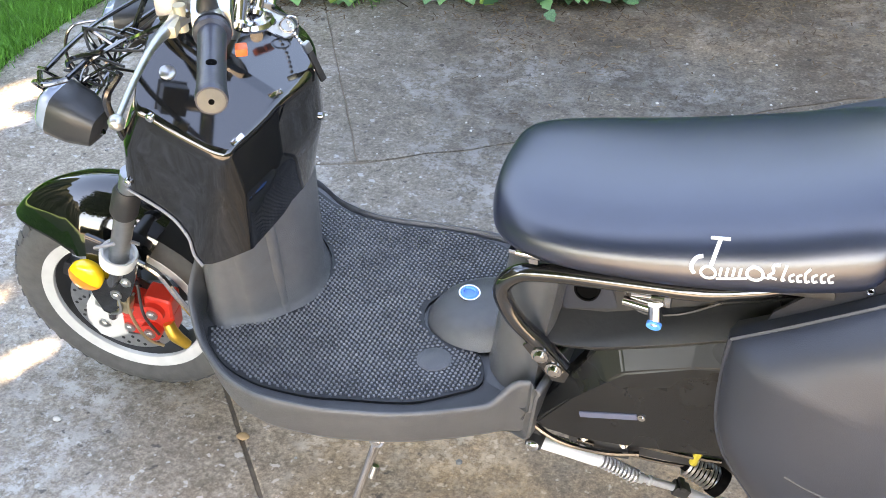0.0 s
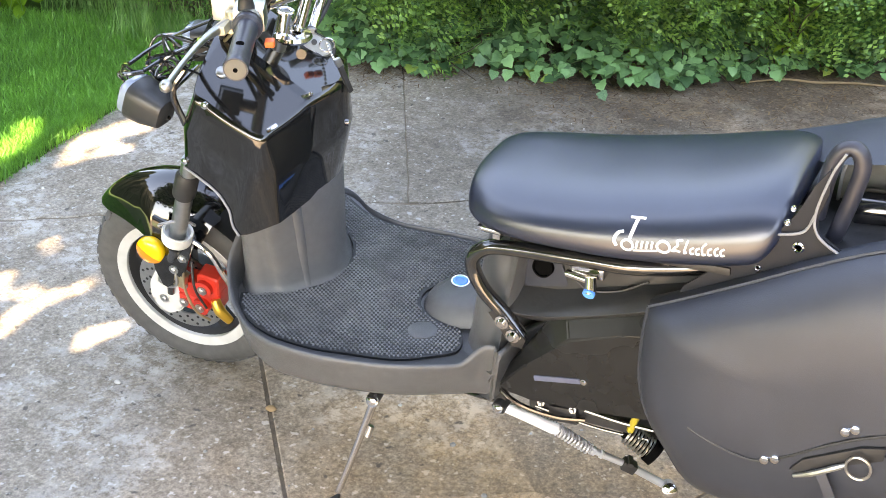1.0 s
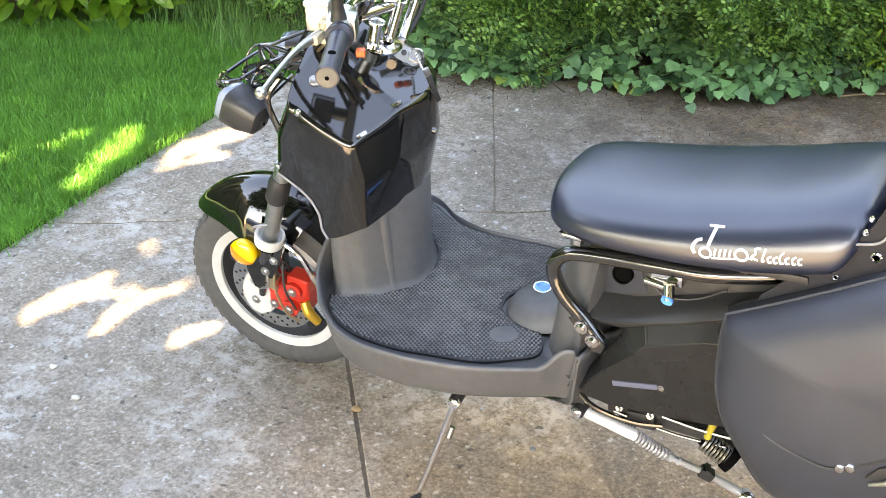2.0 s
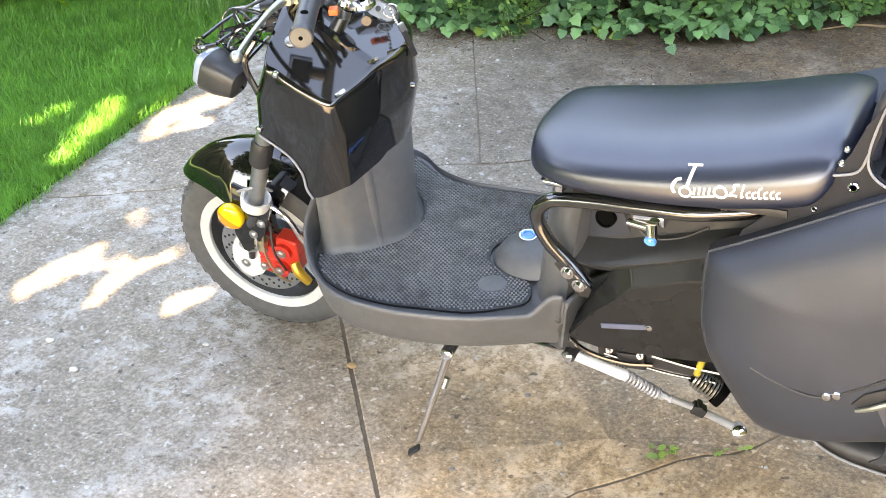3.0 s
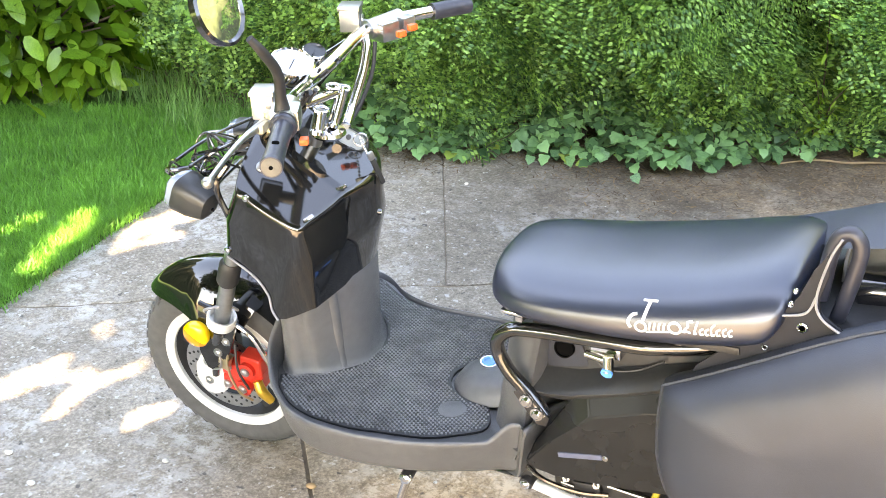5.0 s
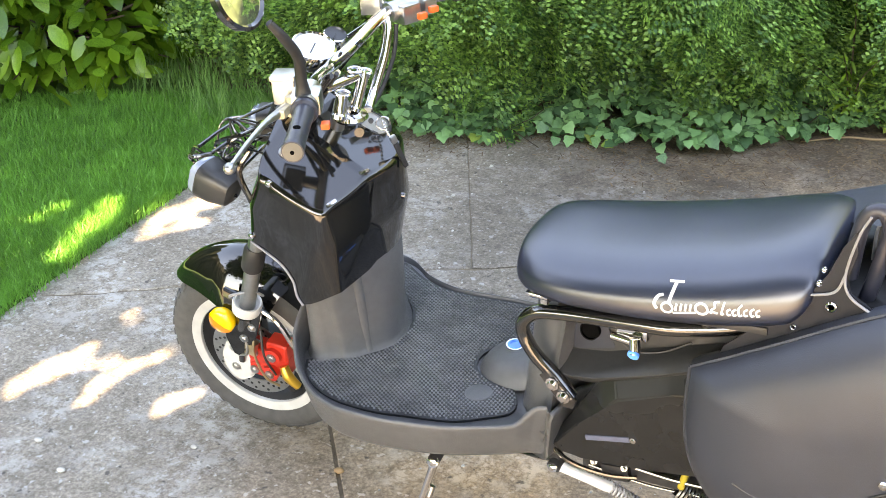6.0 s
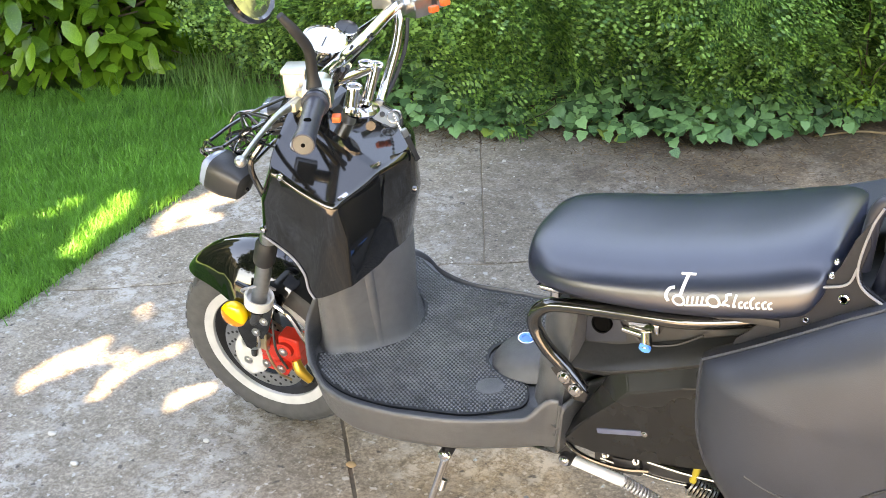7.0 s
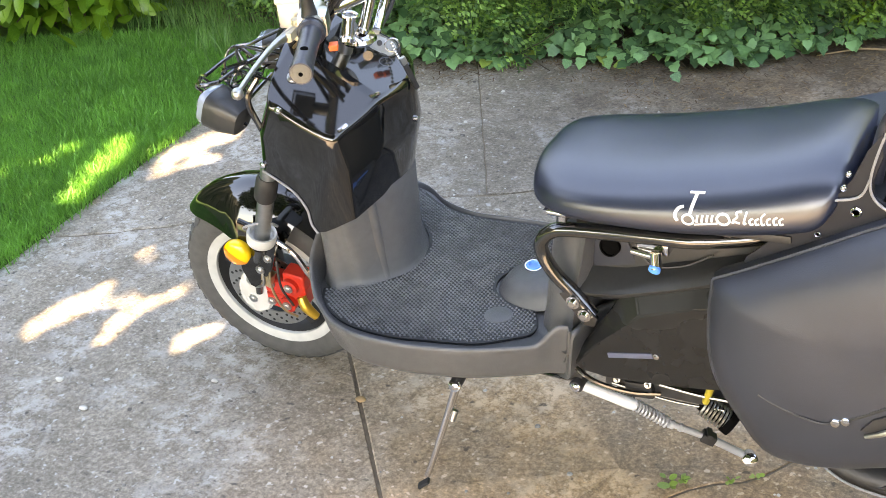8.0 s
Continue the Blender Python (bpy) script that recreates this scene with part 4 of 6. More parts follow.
def seat_print():
    """White print on the side of the seat: an emblem and a row of script-like strokes."""
    bm = bmesh.new()

    def at(x, z):
        near, _, low, high = seat_at(x)
        k = (z - low) / (high - low)
        u = float(np.interp(k, [q[1] for q in SEAT_SIDE], [q[0] for q in SEAT_SIDE]))
        return Vector((x, u * near - 0.0010, z))

    def line(pts, w):
        flat = [Vector((a, b, 0)) for a, b in pts]
        flat = smooth_path(flat, 5) if len(flat) > 2 else [flat[0].lerp(flat[1], k / 6) for k in range(7)]
        fine = [at(q.x, q.y) for q in flat]
        n = Vector((0, -1, 0))
        rows = []
        for i, q in enumerate(fine):
            d = (fine[min(i + 1, len(fine) - 1)] - fine[max(i - 1, 0)]).normalized()
            v = d.cross(n).normalized() * w * 0.31
            rows.append([q + v, q - v, q - v - n * 0.003, q + v - n * 0.003])
        loft(bm, rows)

    def ring(x, z, r, w):
        line([(x + r * math.cos(a), z + r * 0.85 * math.sin(a)) for a in (2 * math.pi * k / 10 for k in range(11))], w)

    line([(0.204, 0.7365), (0.226, 0.7400)], 0.0055)
    line([(0.215, 0.738), (0.2105, 0.714)], 0.0075)
    ring(0.2085, 0.7045, 0.0085, 0.0050)
    line([(0.200, 0.7205), (0.192, 0.717), (0.1885, 0.708), (0.193, 0.700)], 0.0075)
    line([(0.218, 0.6985), (0.252, 0.7065)], 0.0038)
    for i in range(4):
        line([(0.2215 + i * 0.0072, 0.7025 + i * 0.0015), (0.2225 + i * 0.0072, 0.7135 + i * 0.0013)], 0.0050)
    ring(0.2600, 0.7140, 0.0092, 0.0055)
    line([(0.268, 0.7125), (0.276, 0.7115)], 0.0035)
    line([(0.2855, 0.7300), (0.278, 0.7275), (0.2795, 0.7215), (0.2745, 0.715), (0.284, 0.7125)], 0.0048)
    line([(0.2925, 0.7315), (0.2895, 0.7135), (0.293, 0.7145)], 0.0045)
    for x, h in ((0.2975, 0.010), (0.3055, 0.010), (0.3135, 0.017), (0.3215, 0.0105), (0.3305, 0.012), (0.3385, 0.0105)):
        z = 0.7135 + (x - 0.2975) * 0.16
        line([(x + 0.0045, z + h), (x, z + h * 0.6), (x + 0.0015, z), (x + 0.0055, z + 0.0015)], 0.0044)
    part("print", bm, M["logo"], seat_ob, "white printed emblem", smooth=False)


seat_print()


# ---- tail and luggage ----
def saddlebag():
    prof = [(0.240, 0.606), (0.300, 0.640), (0.39, 0.694), (0.46, 0.737), (0.56, 0.79), (0.72, 0.84), (0.84, 0.80), (0.88, 0.65), (0.84, 0.50), (0.74, 0.43), (0.60, 0.375), (0.50, 0.335), (0.44, 0.313), (0.377, 0.302), (0.325, 0.312), (0.287, 0.360), (0.252, 0.415), (0.236, 0.475), (0.235, 0.55)]
    prof = [(p.x, p.y) for p in smooth_path([Vector((x, z, 0)) for x, z in prof + prof[:1]], 3)[:-1]]
    cx, cz = 0.50, 0.56
    dome = [(1.0, -0.170), (0.985, -0.186), (0.95, -0.205), (0.88, -0.222), (0.78, -0.237), (0.66, -0.247), (0.5, -0.254), (0.3, -0.2575), (0.12, -0.2585)]

    def out(x, z, lift=0.0):
        """The bag's face over a place of its side view."""
        a = math.atan2(z - cz, x - cx)
        rim = min(prof, key=lambda p: abs(math.remainder(math.atan2(p[1] - cz, p[0] - cx) - a, 2 * math.pi)))
        k = math.hypot(x - cx, z - cz) / math.hypot(rim[0] - cx, rim[1] - cz)
        return (x, float(np.interp(k, [d[0] for d in reversed(dome)], [d[1] for d in reversed(dome)])) - lift, z)

    rings = []
    for s, y in [(0.88, -0.135), (0.975, -0.150)] + dome:
        dent = 0.006 if y < -0.23 else 0.0
        rings.append([(cx + (x - cx) * s, y + dent * noise.noise((x * s * 7, z * s * 7, 3.0)), cz + (z - cz) * s) for x, z in prof])
    bm = bmesh.new()
    loft(bm, rings)
    bag = tagged(part("saddlebag", bm, M["leather"], None, sharp=70), "charcoal leather saddlebag hung beside the scooter's tail", "bag")
    for pair in (((0.449, 0.454), (0.463, 0.461)), ((0.546, 0.542), (0.558, 0.550))):
        for x, z in pair:
            bm = bmesh.new()
            lathe(bm, [(-0.006, 0.008), (0.001, 0.008), (0.004, 0.006), (0.0055, 0.0)], axes(out(x, z), (0, -1, 0), (0, 0, 1)), 14)
            part("rivet", bm, M["chrome"], bag, "polished rivet")
    bm = bmesh.new()
    tube(bm, [out(x, z, 0.0012) for x, z in ((0.335, 0.462), (0.37, 0.452), (0.41, 0.447), (0.44, 0.449), (0.48, 0.474), (0.53, 0.513), (0.58, 0.545), (0.66, 0.58))], 0.002, 6)
    part("seam", bm, M["satin"], bag)
    bm = bmesh.new()
    rim = [(cx + (x - cx) * 0.985, -0.1875, cz + (z - cz) * 0.985) for x, z in prof]
    tube(bm, rim + rim[:1], 0.0032, 6, 1)
    part("piping", bm, M["leather"], bag)
    # buckle, ring and strap below the lid
    bm = bmesh.new()
    tube(bm, [(0.492, -0.262, 0.447), (0.515, -0.266, 0.463), (0.545, -0.268, 0.487), (0.555, -0.268, 0.495)], [0.003, 0.0045, 0.0045, 0.003], 8)
    buckle = part("buckle", bm, M["steel"], bag, "dull steel buckle and ring")
    bm = bmesh.new()
    tube(bm, [(0.572 + 0.016 * math.cos(a), -0.268 - 0.004 * math.sin(a), 0.496 + 0.021 * math.sin(a)) for a in (2 * math.pi * q / 16 for q in range(17))], 0.0022, 6, 2)
    part("ring", bm, M["steel"], buckle)
    bm = bmesh.new()
    plate(bm, [(0.485, -0.2625, 0.455), (0.50, -0.2625, 0.478), (0.57, -0.2625, 0.525), (0.60, -0.2625, 0.535), (0.60, -0.2625, 0.515), (0.55, -0.2625, 0.487), (0.51, -0.2625, 0.46)], (0, -1, 0), 0.01, 0.001)
    part("lid_tongue", bm, M["satin"], bag)
    bm = bmesh.new()
    edge = smooth_path([(0.525, -0.266, 0.470), (0.545, -0.270, 0.43), (0.545, -0.266, 0.385), (0.525, -0.25, 0.35)], 4)
    loft(bm, [[q + Vector((0.008, 0, 0)), q - Vector((0.008, 0, 0)), q + Vector((-0.008, 0.003, 0)), q + Vector((0.008, 0.003, 0))] for q in edge])
    part("strap", bm, M["leather"], bag)
    # the other bag, beyond the seat
    rings = [[(0.5 + (x - 0.5) * s, -y, 0.55 + (z - 0.56) * s) for x, z in prof] for y, s in ((-0.135, 0.90), (-0.150, 0.99), (-0.175, 1.0), (-0.20, 0.995), (-0.225, 0.965), (-0.240, 0.90), (-0.256, 0.45))]
    bm = bmesh.new()
    loft(bm, rings)
    tagged(part("saddlebag", bm, M["leather"], None, sharp=70), "charcoal leather saddlebag on the scooter's far side", "bag")


saddlebag()


def tail():
    bm = bmesh.new()
    plate(bm, [(0.27, -0.166, 0.60), (0.285, -0.166, 0.640), (0.33, -0.166, 0.685), (0.38, -0.166, 0.715), (0.402, -0.166, 0.757), (0.425, -0.166, 0.79), (0.44, -0.166, 0.835), (0.458, -0.166, 0.865), (0.462, -0.166, 0.83), (0.450, -0.166, 0.79), (0.455, -0.166, 0.770), (0.495, -0.166, 0.745), (0.60, -0.166, 0.77), (0.60, -0.166, 0.62)], (0, -1, 0), 0.006, 0.001)
    flap = part("side_flap", bm, M["cloth"], scooter, "black leather side flap with grey piping")
    bm = bmesh.new()
    tube(bm, [(0.495, -0.170, 0.745), (0.458, -0.170, 0.768), (0.449, -0.170, 0.80), (0.461, -0.17, 0.86), (0.474, -0.17, 0.892)], 0.002, 6)
    tube(bm, [(0.395, -0.170, 0.756), (0.436, -0.170, 0.770), (0.449, -0.170, 0.80)], 0.002, 6)
    part("flap_piping", bm, M["grey"], flap)
    for x, z, k in ((0.434, 0.745, 1.0), (0.415, 0.778, 0.55), (0.385, 0.70, 0.6), (0.42, 0.80, 0.5)):
        bm = bmesh.new()
        lathe(bm, [(-0.002, 0.008 * k), (0.002, 0.008 * k), (0.003, 0.006 * k), (0.002, 0.0045 * k), (-0.001, 0.004 * k), (-0.001, 0.0)], axes((x, -0.167, z), (0, -1, 0), (0, 0, 1)), 14)
        part("grommet", bm, M["chrome"], flap)
    bm = bmesh.new()
    tube(bm, [(0.462, -0.10, 0.715), (0.474, -0.10, 0.765), (0.484, -0.10, 0.815), (0.487, -0.10, 0.848), (0.476, -0.10, 0.868), (0.458, -0.10, 0.862), (0.447, -0.10, 0.83), (0.440, -0.10, 0.76)], 0.0115, 14)
    part("grab_rail", bm, M["grip"], scooter, "thick glossy black grab rail")
    bm = bmesh.new()
    box(bm, (0.30, 0.24, 0.05), pose(0.58, 0, 0.72, 0, -8, 0), 0.01)
    part("tail_body", bm, M["satin"], scooter)
    bm = bmesh.new()
    cm = axes((0.507, -0.02, 0.748), (1, 0.0, 0.12), (0, 0, 1))
    lathe(bm, [(-0.034, 0.0), (-0.032, 0.022), (-0.027, 0.027), (0.060, 0.027), (0.064, 0.02), (0.064, 0.0)], cm, 24)
    can = part("canister", bm, M["darksteel"], scooter, "small black canister with silver label")
    bm = bmesh.new()
    lathe(bm, [(0.016, 0.027), (0.016, 0.029), (0.046, 0.029), (0.046, 0.027)], cm, 24)
    part("canister_label", bm, M["cast"], can, "silver label band")
    bm = bmesh.new()
    arch = [(0.445, 0.715), (0.447, 0.775), (0.458, 0.800), (0.485, 0.815), (0.515, 0.812), (0.540, 0.795), (0.550, 0.765), (0.552, 0.715)]
    plate(bm, [(x, 0.03, z) for x, z in arch], (0, -1, 0), 0.012, 0.002)
    panel = part("back_panel", bm, M["tan"], scooter, "tan cloth back panel with grey piping")
    bm = bmesh.new()
    tube(bm, [(x, 0.024, z) for x, z in arch], 0.0028, 6)
    part("panel_piping", bm, M["grey"], panel)
    # leather yoke that joins the two bags behind the seat
    bm = bmesh.new()
    rows = []
    for x, y0, w, z in ((0.20, 0.135, 0.012, 0.690), (0.25, 0.135, 0.018, 0.724), (0.31, 0.125, 0.024, 0.752), (0.37, 0.110, 0.035, 0.778), (0.42, 0.070, 0.06, 0.806), (0.46, 0.045, 0.07, 0.830), (0.52, 0.035, 0.075, 0.850), (0.62, 0.03, 0.08, 0.860), (0.74, 0.03, 0.08, 0.852), (0.80, 0.03, 0.08, 0.80)):
        fall = lambda k: z - 0.30 * w * max(0.0, abs(k) - 0.4) ** 1.5
        rows.append([(x, y0 + k * w, fall(k) + 0.003 * noise.noise((x * 12, k * 2, 2.0))) for k in (-1.2, -0.8, -0.4, 0, 0.4, 0.8, 1.2, 1.6, 2.2)] + [(x, y0 + k * w, fall(k) - 0.02) for k in (2.0, 1.2, 0.4, -0.6)])
    loft(bm, rows)
    part("bag_yoke", bm, M["leather"], scooter, "charcoal leather yoke between the bags")
    # rear wheel and guard
    bm = bmesh.new()
    wm = axes((0.71, 0.0, 0.222), (0, -1, 0), (0, 0, 1))
    lathe(bm, [(-0.05, 0.15), (-0.06, 0.18), (-0.055, 0.205), (-0.03, 0.218), (0.0, 0.222), (0.03, 0.218), (0.055, 0.205), (0.06, 0.18), (0.05, 0.15)], wm, 56, close=True)
    rw = part("rear_wheel_tyre", bm, M["rubber"], scooter, "black rear scooter tyre")
    bm = bmesh.new()
    lathe(bm, [(-0.05, 0.05), (-0.045, 0.16), (0.045, 0.16), (0.06, 0.06), (0.075, 0.04)], wm, 40)
    part("rear_hub", bm, M["darksteel"], rw)
    bm = bmesh.new()
    tube(bm, [(0.28, -0.06, 0.295), (0.38, -0.085, 0.255), (0.46, -0.10, 0.238), (0.60, -0.10, 0.234), (0.75, -0.10, 0.222)], [0.016, 0.018, 0.024, 0.026, 0.020], 12)
    arm = part("swing_arm", bm, M["satin"], scooter)
    bm = bmesh.new()
    tube(bm, [(0.385, -0.106, 0.250), (0.45, -0.127, 0.232), (0.56, -0.130, 0.226), (0.72, -0.125, 0.220)], 0.0022, 8)
    part("brake_cable", bm, M["grey"], arm)


tail()


def stands():
    # side stand
    bm = bmesh.new()
    tube(bm, [(-0.252, -0.144, 0.238), (-0.275, -0.160, 0.16), (-0.30, -0.185, 0.07), (-0.312, -0.198, 0.03)], [0.0085, 0.007, 0.0062, 0.006], 12)
    st = part("side_stand", bm, M["chrome"], scooter, "worn steel side stand leg")
    bm = bmesh.new()
    box(bm, (0.026, 0.016, 0.006), pose(-0.319, -0.203, 0.012, 0, -35, 25), 0.002)
    part("stand_foot", bm, M["satin"], st)
    bm = bmesh.new()
    rod(bm, (-0.252, -0.125, 0.248), (-0.252, -0.158, 0.236), 0.012)
    box(bm, (0.022, 0.012, 0.06), pose(-0.250, -0.138, 0.265, 0, 8, 0), 0.003)
    pivot = part("stand_pivot", bm, M["satin"], st)
    bolt(pivot, (-0.252, -0.158, 0.237), (0, -1, 0.36), 0.0085, 0.005, M["chrome"])
    bm = bmesh.new()
    rod(bm, (-0.262, -0.15, 0.17), (-0.266, -0.158, 0.15), 0.006)
    part("stand_pin", bm, M["steel"], st)
    # folded stand: pale arm, coil spring, chrome rod in a clevis and a roller foot
    A, B, C, K, D = Vector((-0.005, -0.138, 0.300)), Vector((0.077, -0.10, 0.254)), Vector((0.129, -0.076, 0.212)), Vector((0.191, -0.045, 0.176)), Vector((0.255, -0.02, 0.135))
    bm = bmesh.new()
    lathe(bm, [(0.0, 0.0), (0.0, 0.0085), (0.006, 0.0095), ((B - A).length * 0.6, 0.0105), ((B - A).length * 0.92, 0.0118), ((B - A).length, 0.0105), ((B - A).length + 0.003, 0.0)], axes(A, B - A, (0, 0, 1)), 16)
    link = part("folded_stand", bm, M["enamel"], scooter, "chromed folded stand link with coil spring")

    def helix(a, b, r, wire, turns):
        h = axes(a, b - a, (0, 0, 1))
        n = turns * 10
        q = bmesh.new()
        tube(q, [h @ Vector(((b - a).length * k / n, r * math.cos(k * 0.6283), r * math.sin(k * 0.6283))) for k in range(n + 1)], wire, 6, curve=False)
        return q

    up = Vector((0.004, 0.006, 0.011))
    part("wound_wire", helix(A.lerp(B, 0.12) + up, A.lerp(B, 0.97) + up, 0.0032, 0.0013, 15), M["satin"], link)
    part("coil_spring", helix(B, C, 0.0092, 0.0025, 10), M["silver"], link)
    bm = bmesh.new()
    r1 = (K - C).length
    lathe(bm, [(-0.03, 0.0), (-0.03, 0.005), (0.0, 0.005), (0.002, 0.0085), (0.010, 0.0085), (0.012, 0.0055), (0.020, 0.0055), (0.022, 0.008), (0.026, 0.008), (0.028, 0.0062), (r1, 0.0062), (r1, 0.0)], axes(C, K - C, (0, 0, 1)), 16)
    part("stand_rod", bm, M["silver"], link)
    bm = bmesh.new()
    box(bm, (0.026, 0.018, 0.020), axes(K, D - C, (0, 0, 1)), 0.003)
    box(bm, (0.010, 0.008, 0.024), axes(K + Vector((0.002, 0.0, 0.010)), D - C, (0, 0, 1)), 0.002)
    part("clevis", bm, M["satin"], link)
    bm = bmesh.new()
    r2 = (D - K).length
    lathe(bm, [(0.008, 0.0), (0.008, 0.0085), (0.014, 0.0085), (0.016, 0.0072), (r2 - 0.006, 0.0072), (r2, 0.0)], axes(K, D - K, (0, 0, 1)), 16)
    part("stand_rod", bm, M["silver"], link)
    bm = bmesh.new()
    lathe(bm, [(-0.017, 0.0), (-0.017, 0.011), (-0.015, 0.0135), (0.015, 0.0135), (0.017, 0.011), (0.017, 0.0)], axes(D + Vector((0.004, -0.004, 0.0)), Vector((0.35, -0.8, 0.45)), (0, 0, 1)), 18)
    part("roller_foot", bm, M["chrome"], link)
    bm = bmesh.new()
    rod(bm, A + Vector((-0.002, 0.012, 0.008)), A + Vector((-0.004, -0.012, 0.002)), 0.0125)
    box(bm, (0.022, 0.018, 0.036), pose(-0.014, -0.132, 0.322, 0, -20, 0), 0.004)
    joint = part("link_joint", bm, M["satin"], link)
    bolt(joint, A + Vector((-0.004, -0.013, 0.004)), (-0.1, -1, 0.3), 0.0065, 0.005, M["chrome"])
    bm = bmesh.new()
    tube(bm, [(-0.10, -0.10, 0.272), (-0.05, -0.12, 0.29), (-0.015, -0.14, 0.31)], 0.004, 8)
    tube(bm, [(0.05, -0.13, 0.315), (0.15, -0.12, 0.30), (0.24, -0.11, 0.30)], 0.0025, 8)
    tube(bm, [(0.14, -0.14, 0.345), (0.20, -0.13, 0.335), (0.25, -0.12, 0.33)], 0.0035, 8)
    part("control_cable", bm, M["darksteel"], scooter)
    bm = bmesh.new()
    box(bm, (0.5, 0.10, 0.05), pose(0.05, 0.02, 0.285), 0.01)
    rod(bm, (0.2, -0.04, 0.275), (0.32, -0.04, 0.265), 0.03)
    part("lower_frame", bm, M["satin"], scooter)
    bm = bmesh.new()
    box(bm, (0.18, 0.045, 0.026), pose(0.125, -0.102, 0.320, 0, -3, 0), 0.004)
    box(bm, (0.05, 0.03, 0.03), pose(0.10, -0.12, 0.316, 0, -8, 0), 0.005)
    part("frame_rail", bm, M["satin"], scooter)
    bm = bmesh.new()
    rod(bm, (0.223, -0.125, 0.359), (0.213, -0.125, 0.320), 0.0062)
    part("damper_body", bm, M["mustard"], scooter, "mustard yellow damper body")
    part("damper_spring", helix(Vector((0.204, -0.108, 0.300)), Vector((0.246, -0.104, 0.274)), 0.0175, 0.0022, 8), M["steel"], scooter)
    bm = bmesh.new()
    rod(bm, (0.200, -0.106, 0.302), (0.246, -0.104, 0.274), 0.0135)
    rod(bm, (0.242, -0.104, 0.277), (0.254, -0.104, 0.269), 0.0215)
    part("damper_core", bm, M["hole"], scooter)


stands()


# ---- handlebar ----
HL = Vector((0.385, -0.923, 0)).normalized()
HF = Vector((-0.923, -0.385, 0)).normalized()


def handlebar():
    G0, G1 = Vector((-0.283, -0.402, 0.953)), Vector((-0.357, -0.268, 0.962))
    bm = bmesh.new()
    tube(bm, [G0.lerp(G1, 0.2), G1, Vector((-0.40, -0.19, 0.962)), Vector((-0.44, -0.115, 0.948)), Vector((-0.466, -0.06, 0.936)), Vector((-0.478, -0.02, 0.936)), Vector((-0.485, 0.05, 0.945)), Vector((-0.496, 0.149, 0.961)), Vector((-0.492, 0.22, 0.966)), Vector((-0.455, 0.28, 0.968)), Vector((-0.40, 0.38, 0.965))], 0.0115, 14)
    bar = part("handlebar", bm, M["chrome"], scooter, "chrome handlebar with black rubber grips")
    # left grip
    bm = bmesh.new()
    m = axes(G0, G1 - G0, (0, 0, 1))
    L = (G1 - G0).length
    lathe(bm, [(-0.004, 0.006), (-0.004, 0.0165), (0.002, 0.0175), (0.01, 0.0165), (0.03, 0.0155), (L * 0.6, 0.0158), (L * 0.82, 0.0165), (L * 0.84, 0.021), (L * 0.88, 0.022), (L * 0.9, 0.017)], m, 24)
    part("grip", bm, M["grip"], bar, "black rubber grip")
    bm = bmesh.new()
    lathe(bm, [(-0.0055, 0.0), (-0.0055, 0.004), (-0.0045, 0.0145), (-0.003, 0.0155)], m, 20)
    part("grip_end", bm, M["tan"], bar, "worn grey grip end")
    # flat dark disc in place of a bored hole
    bm = bmesh.new()
    lathe(bm, [(-0.0052, 0.0032), (-0.0064, 0.0032), (-0.0064, 0.0)], m, 12)
    part("grip_hole_disc", bm, M["hole"], bar)
    bm = bmesh.new()
    across = (G1 - G0).normalized()
    face = (Vector((0.35, -0.45, 0.8)) - across * across.dot(Vector((0.35, -0.45, 0.8)))).normalized()
    lathe(bm, [(-0.003, 0.0058), (0.0008, 0.0058), (0.0012, 0.0044), (0.0002, 0.0)], axes(G0.lerp(G1, 0.3) + face * 0.0152, face, across), 16)
    part("grip_plug", bm, M["hole"], bar)
    bm = bmesh.new()
    rod(bm, (-0.435, 0.315, 0.967), (-0.395, 0.39, 0.965), 0.0165)
    part("grip", bm, M["grip"], bar, "black rubber grip")
    # switch housings
    bm = bmesh.new()
    rod(bm, G0.lerp(G1, 0.93), G0.lerp(G1, 1.28), 0.021, 0.019)
    box(bm, (0.045, 0.035, 0.046), axes(G0.lerp(G1, 1.12), G1 - G0, (0, 0, 1)), 0.008)
    rod(bm, G0.lerp(G1, 1.3), G0.lerp(G1, 1.42), 0.017)
    part("switch_housing", bm, M["steel"], bar, "silver switch housing")
    bm = bmesh.new()
    box(bm, (0.016, 0.010, 0.014), axes(Vector((-0.328, -0.262, 0.932)), G1 - G0, (0, 0, 1)), 0.003)
    part("switch", bm, M["orange"], bar, "orange switch")
    bm = bmesh.new()
    rod(bm, (-0.494, 0.175, 0.963), (-0.472, 0.255, 0.967), 0.019)
    box(bm, (0.042, 0.036, 0.044), axes((-0.475, 0.205, 0.958), (0.3, 0.9, 0), (0, 0, 1)), 0.006)
    box(bm, (0.03, 0.03, 0.035), axes((-0.455, 0.245, 0.962), (0.3, 0.9, 0), (0, 0, 1)), 0.006)
    part("switch_housing", bm, M["steel"], bar, "silver switch housing")
    for at in ((-0.432, 0.196, 0.958), (-0.425, 0.225, 0.963)):
        bm = bmesh.new()
        box(bm, (0.018, 0.012, 0.012), axes(at, (0.3, 0.9, 0), (0, 0, 1)), 0.003)
        part("switch", bm, M["orange"], bar, "orange switch")
    # brake lever with ball end
    bm = bmesh.new()
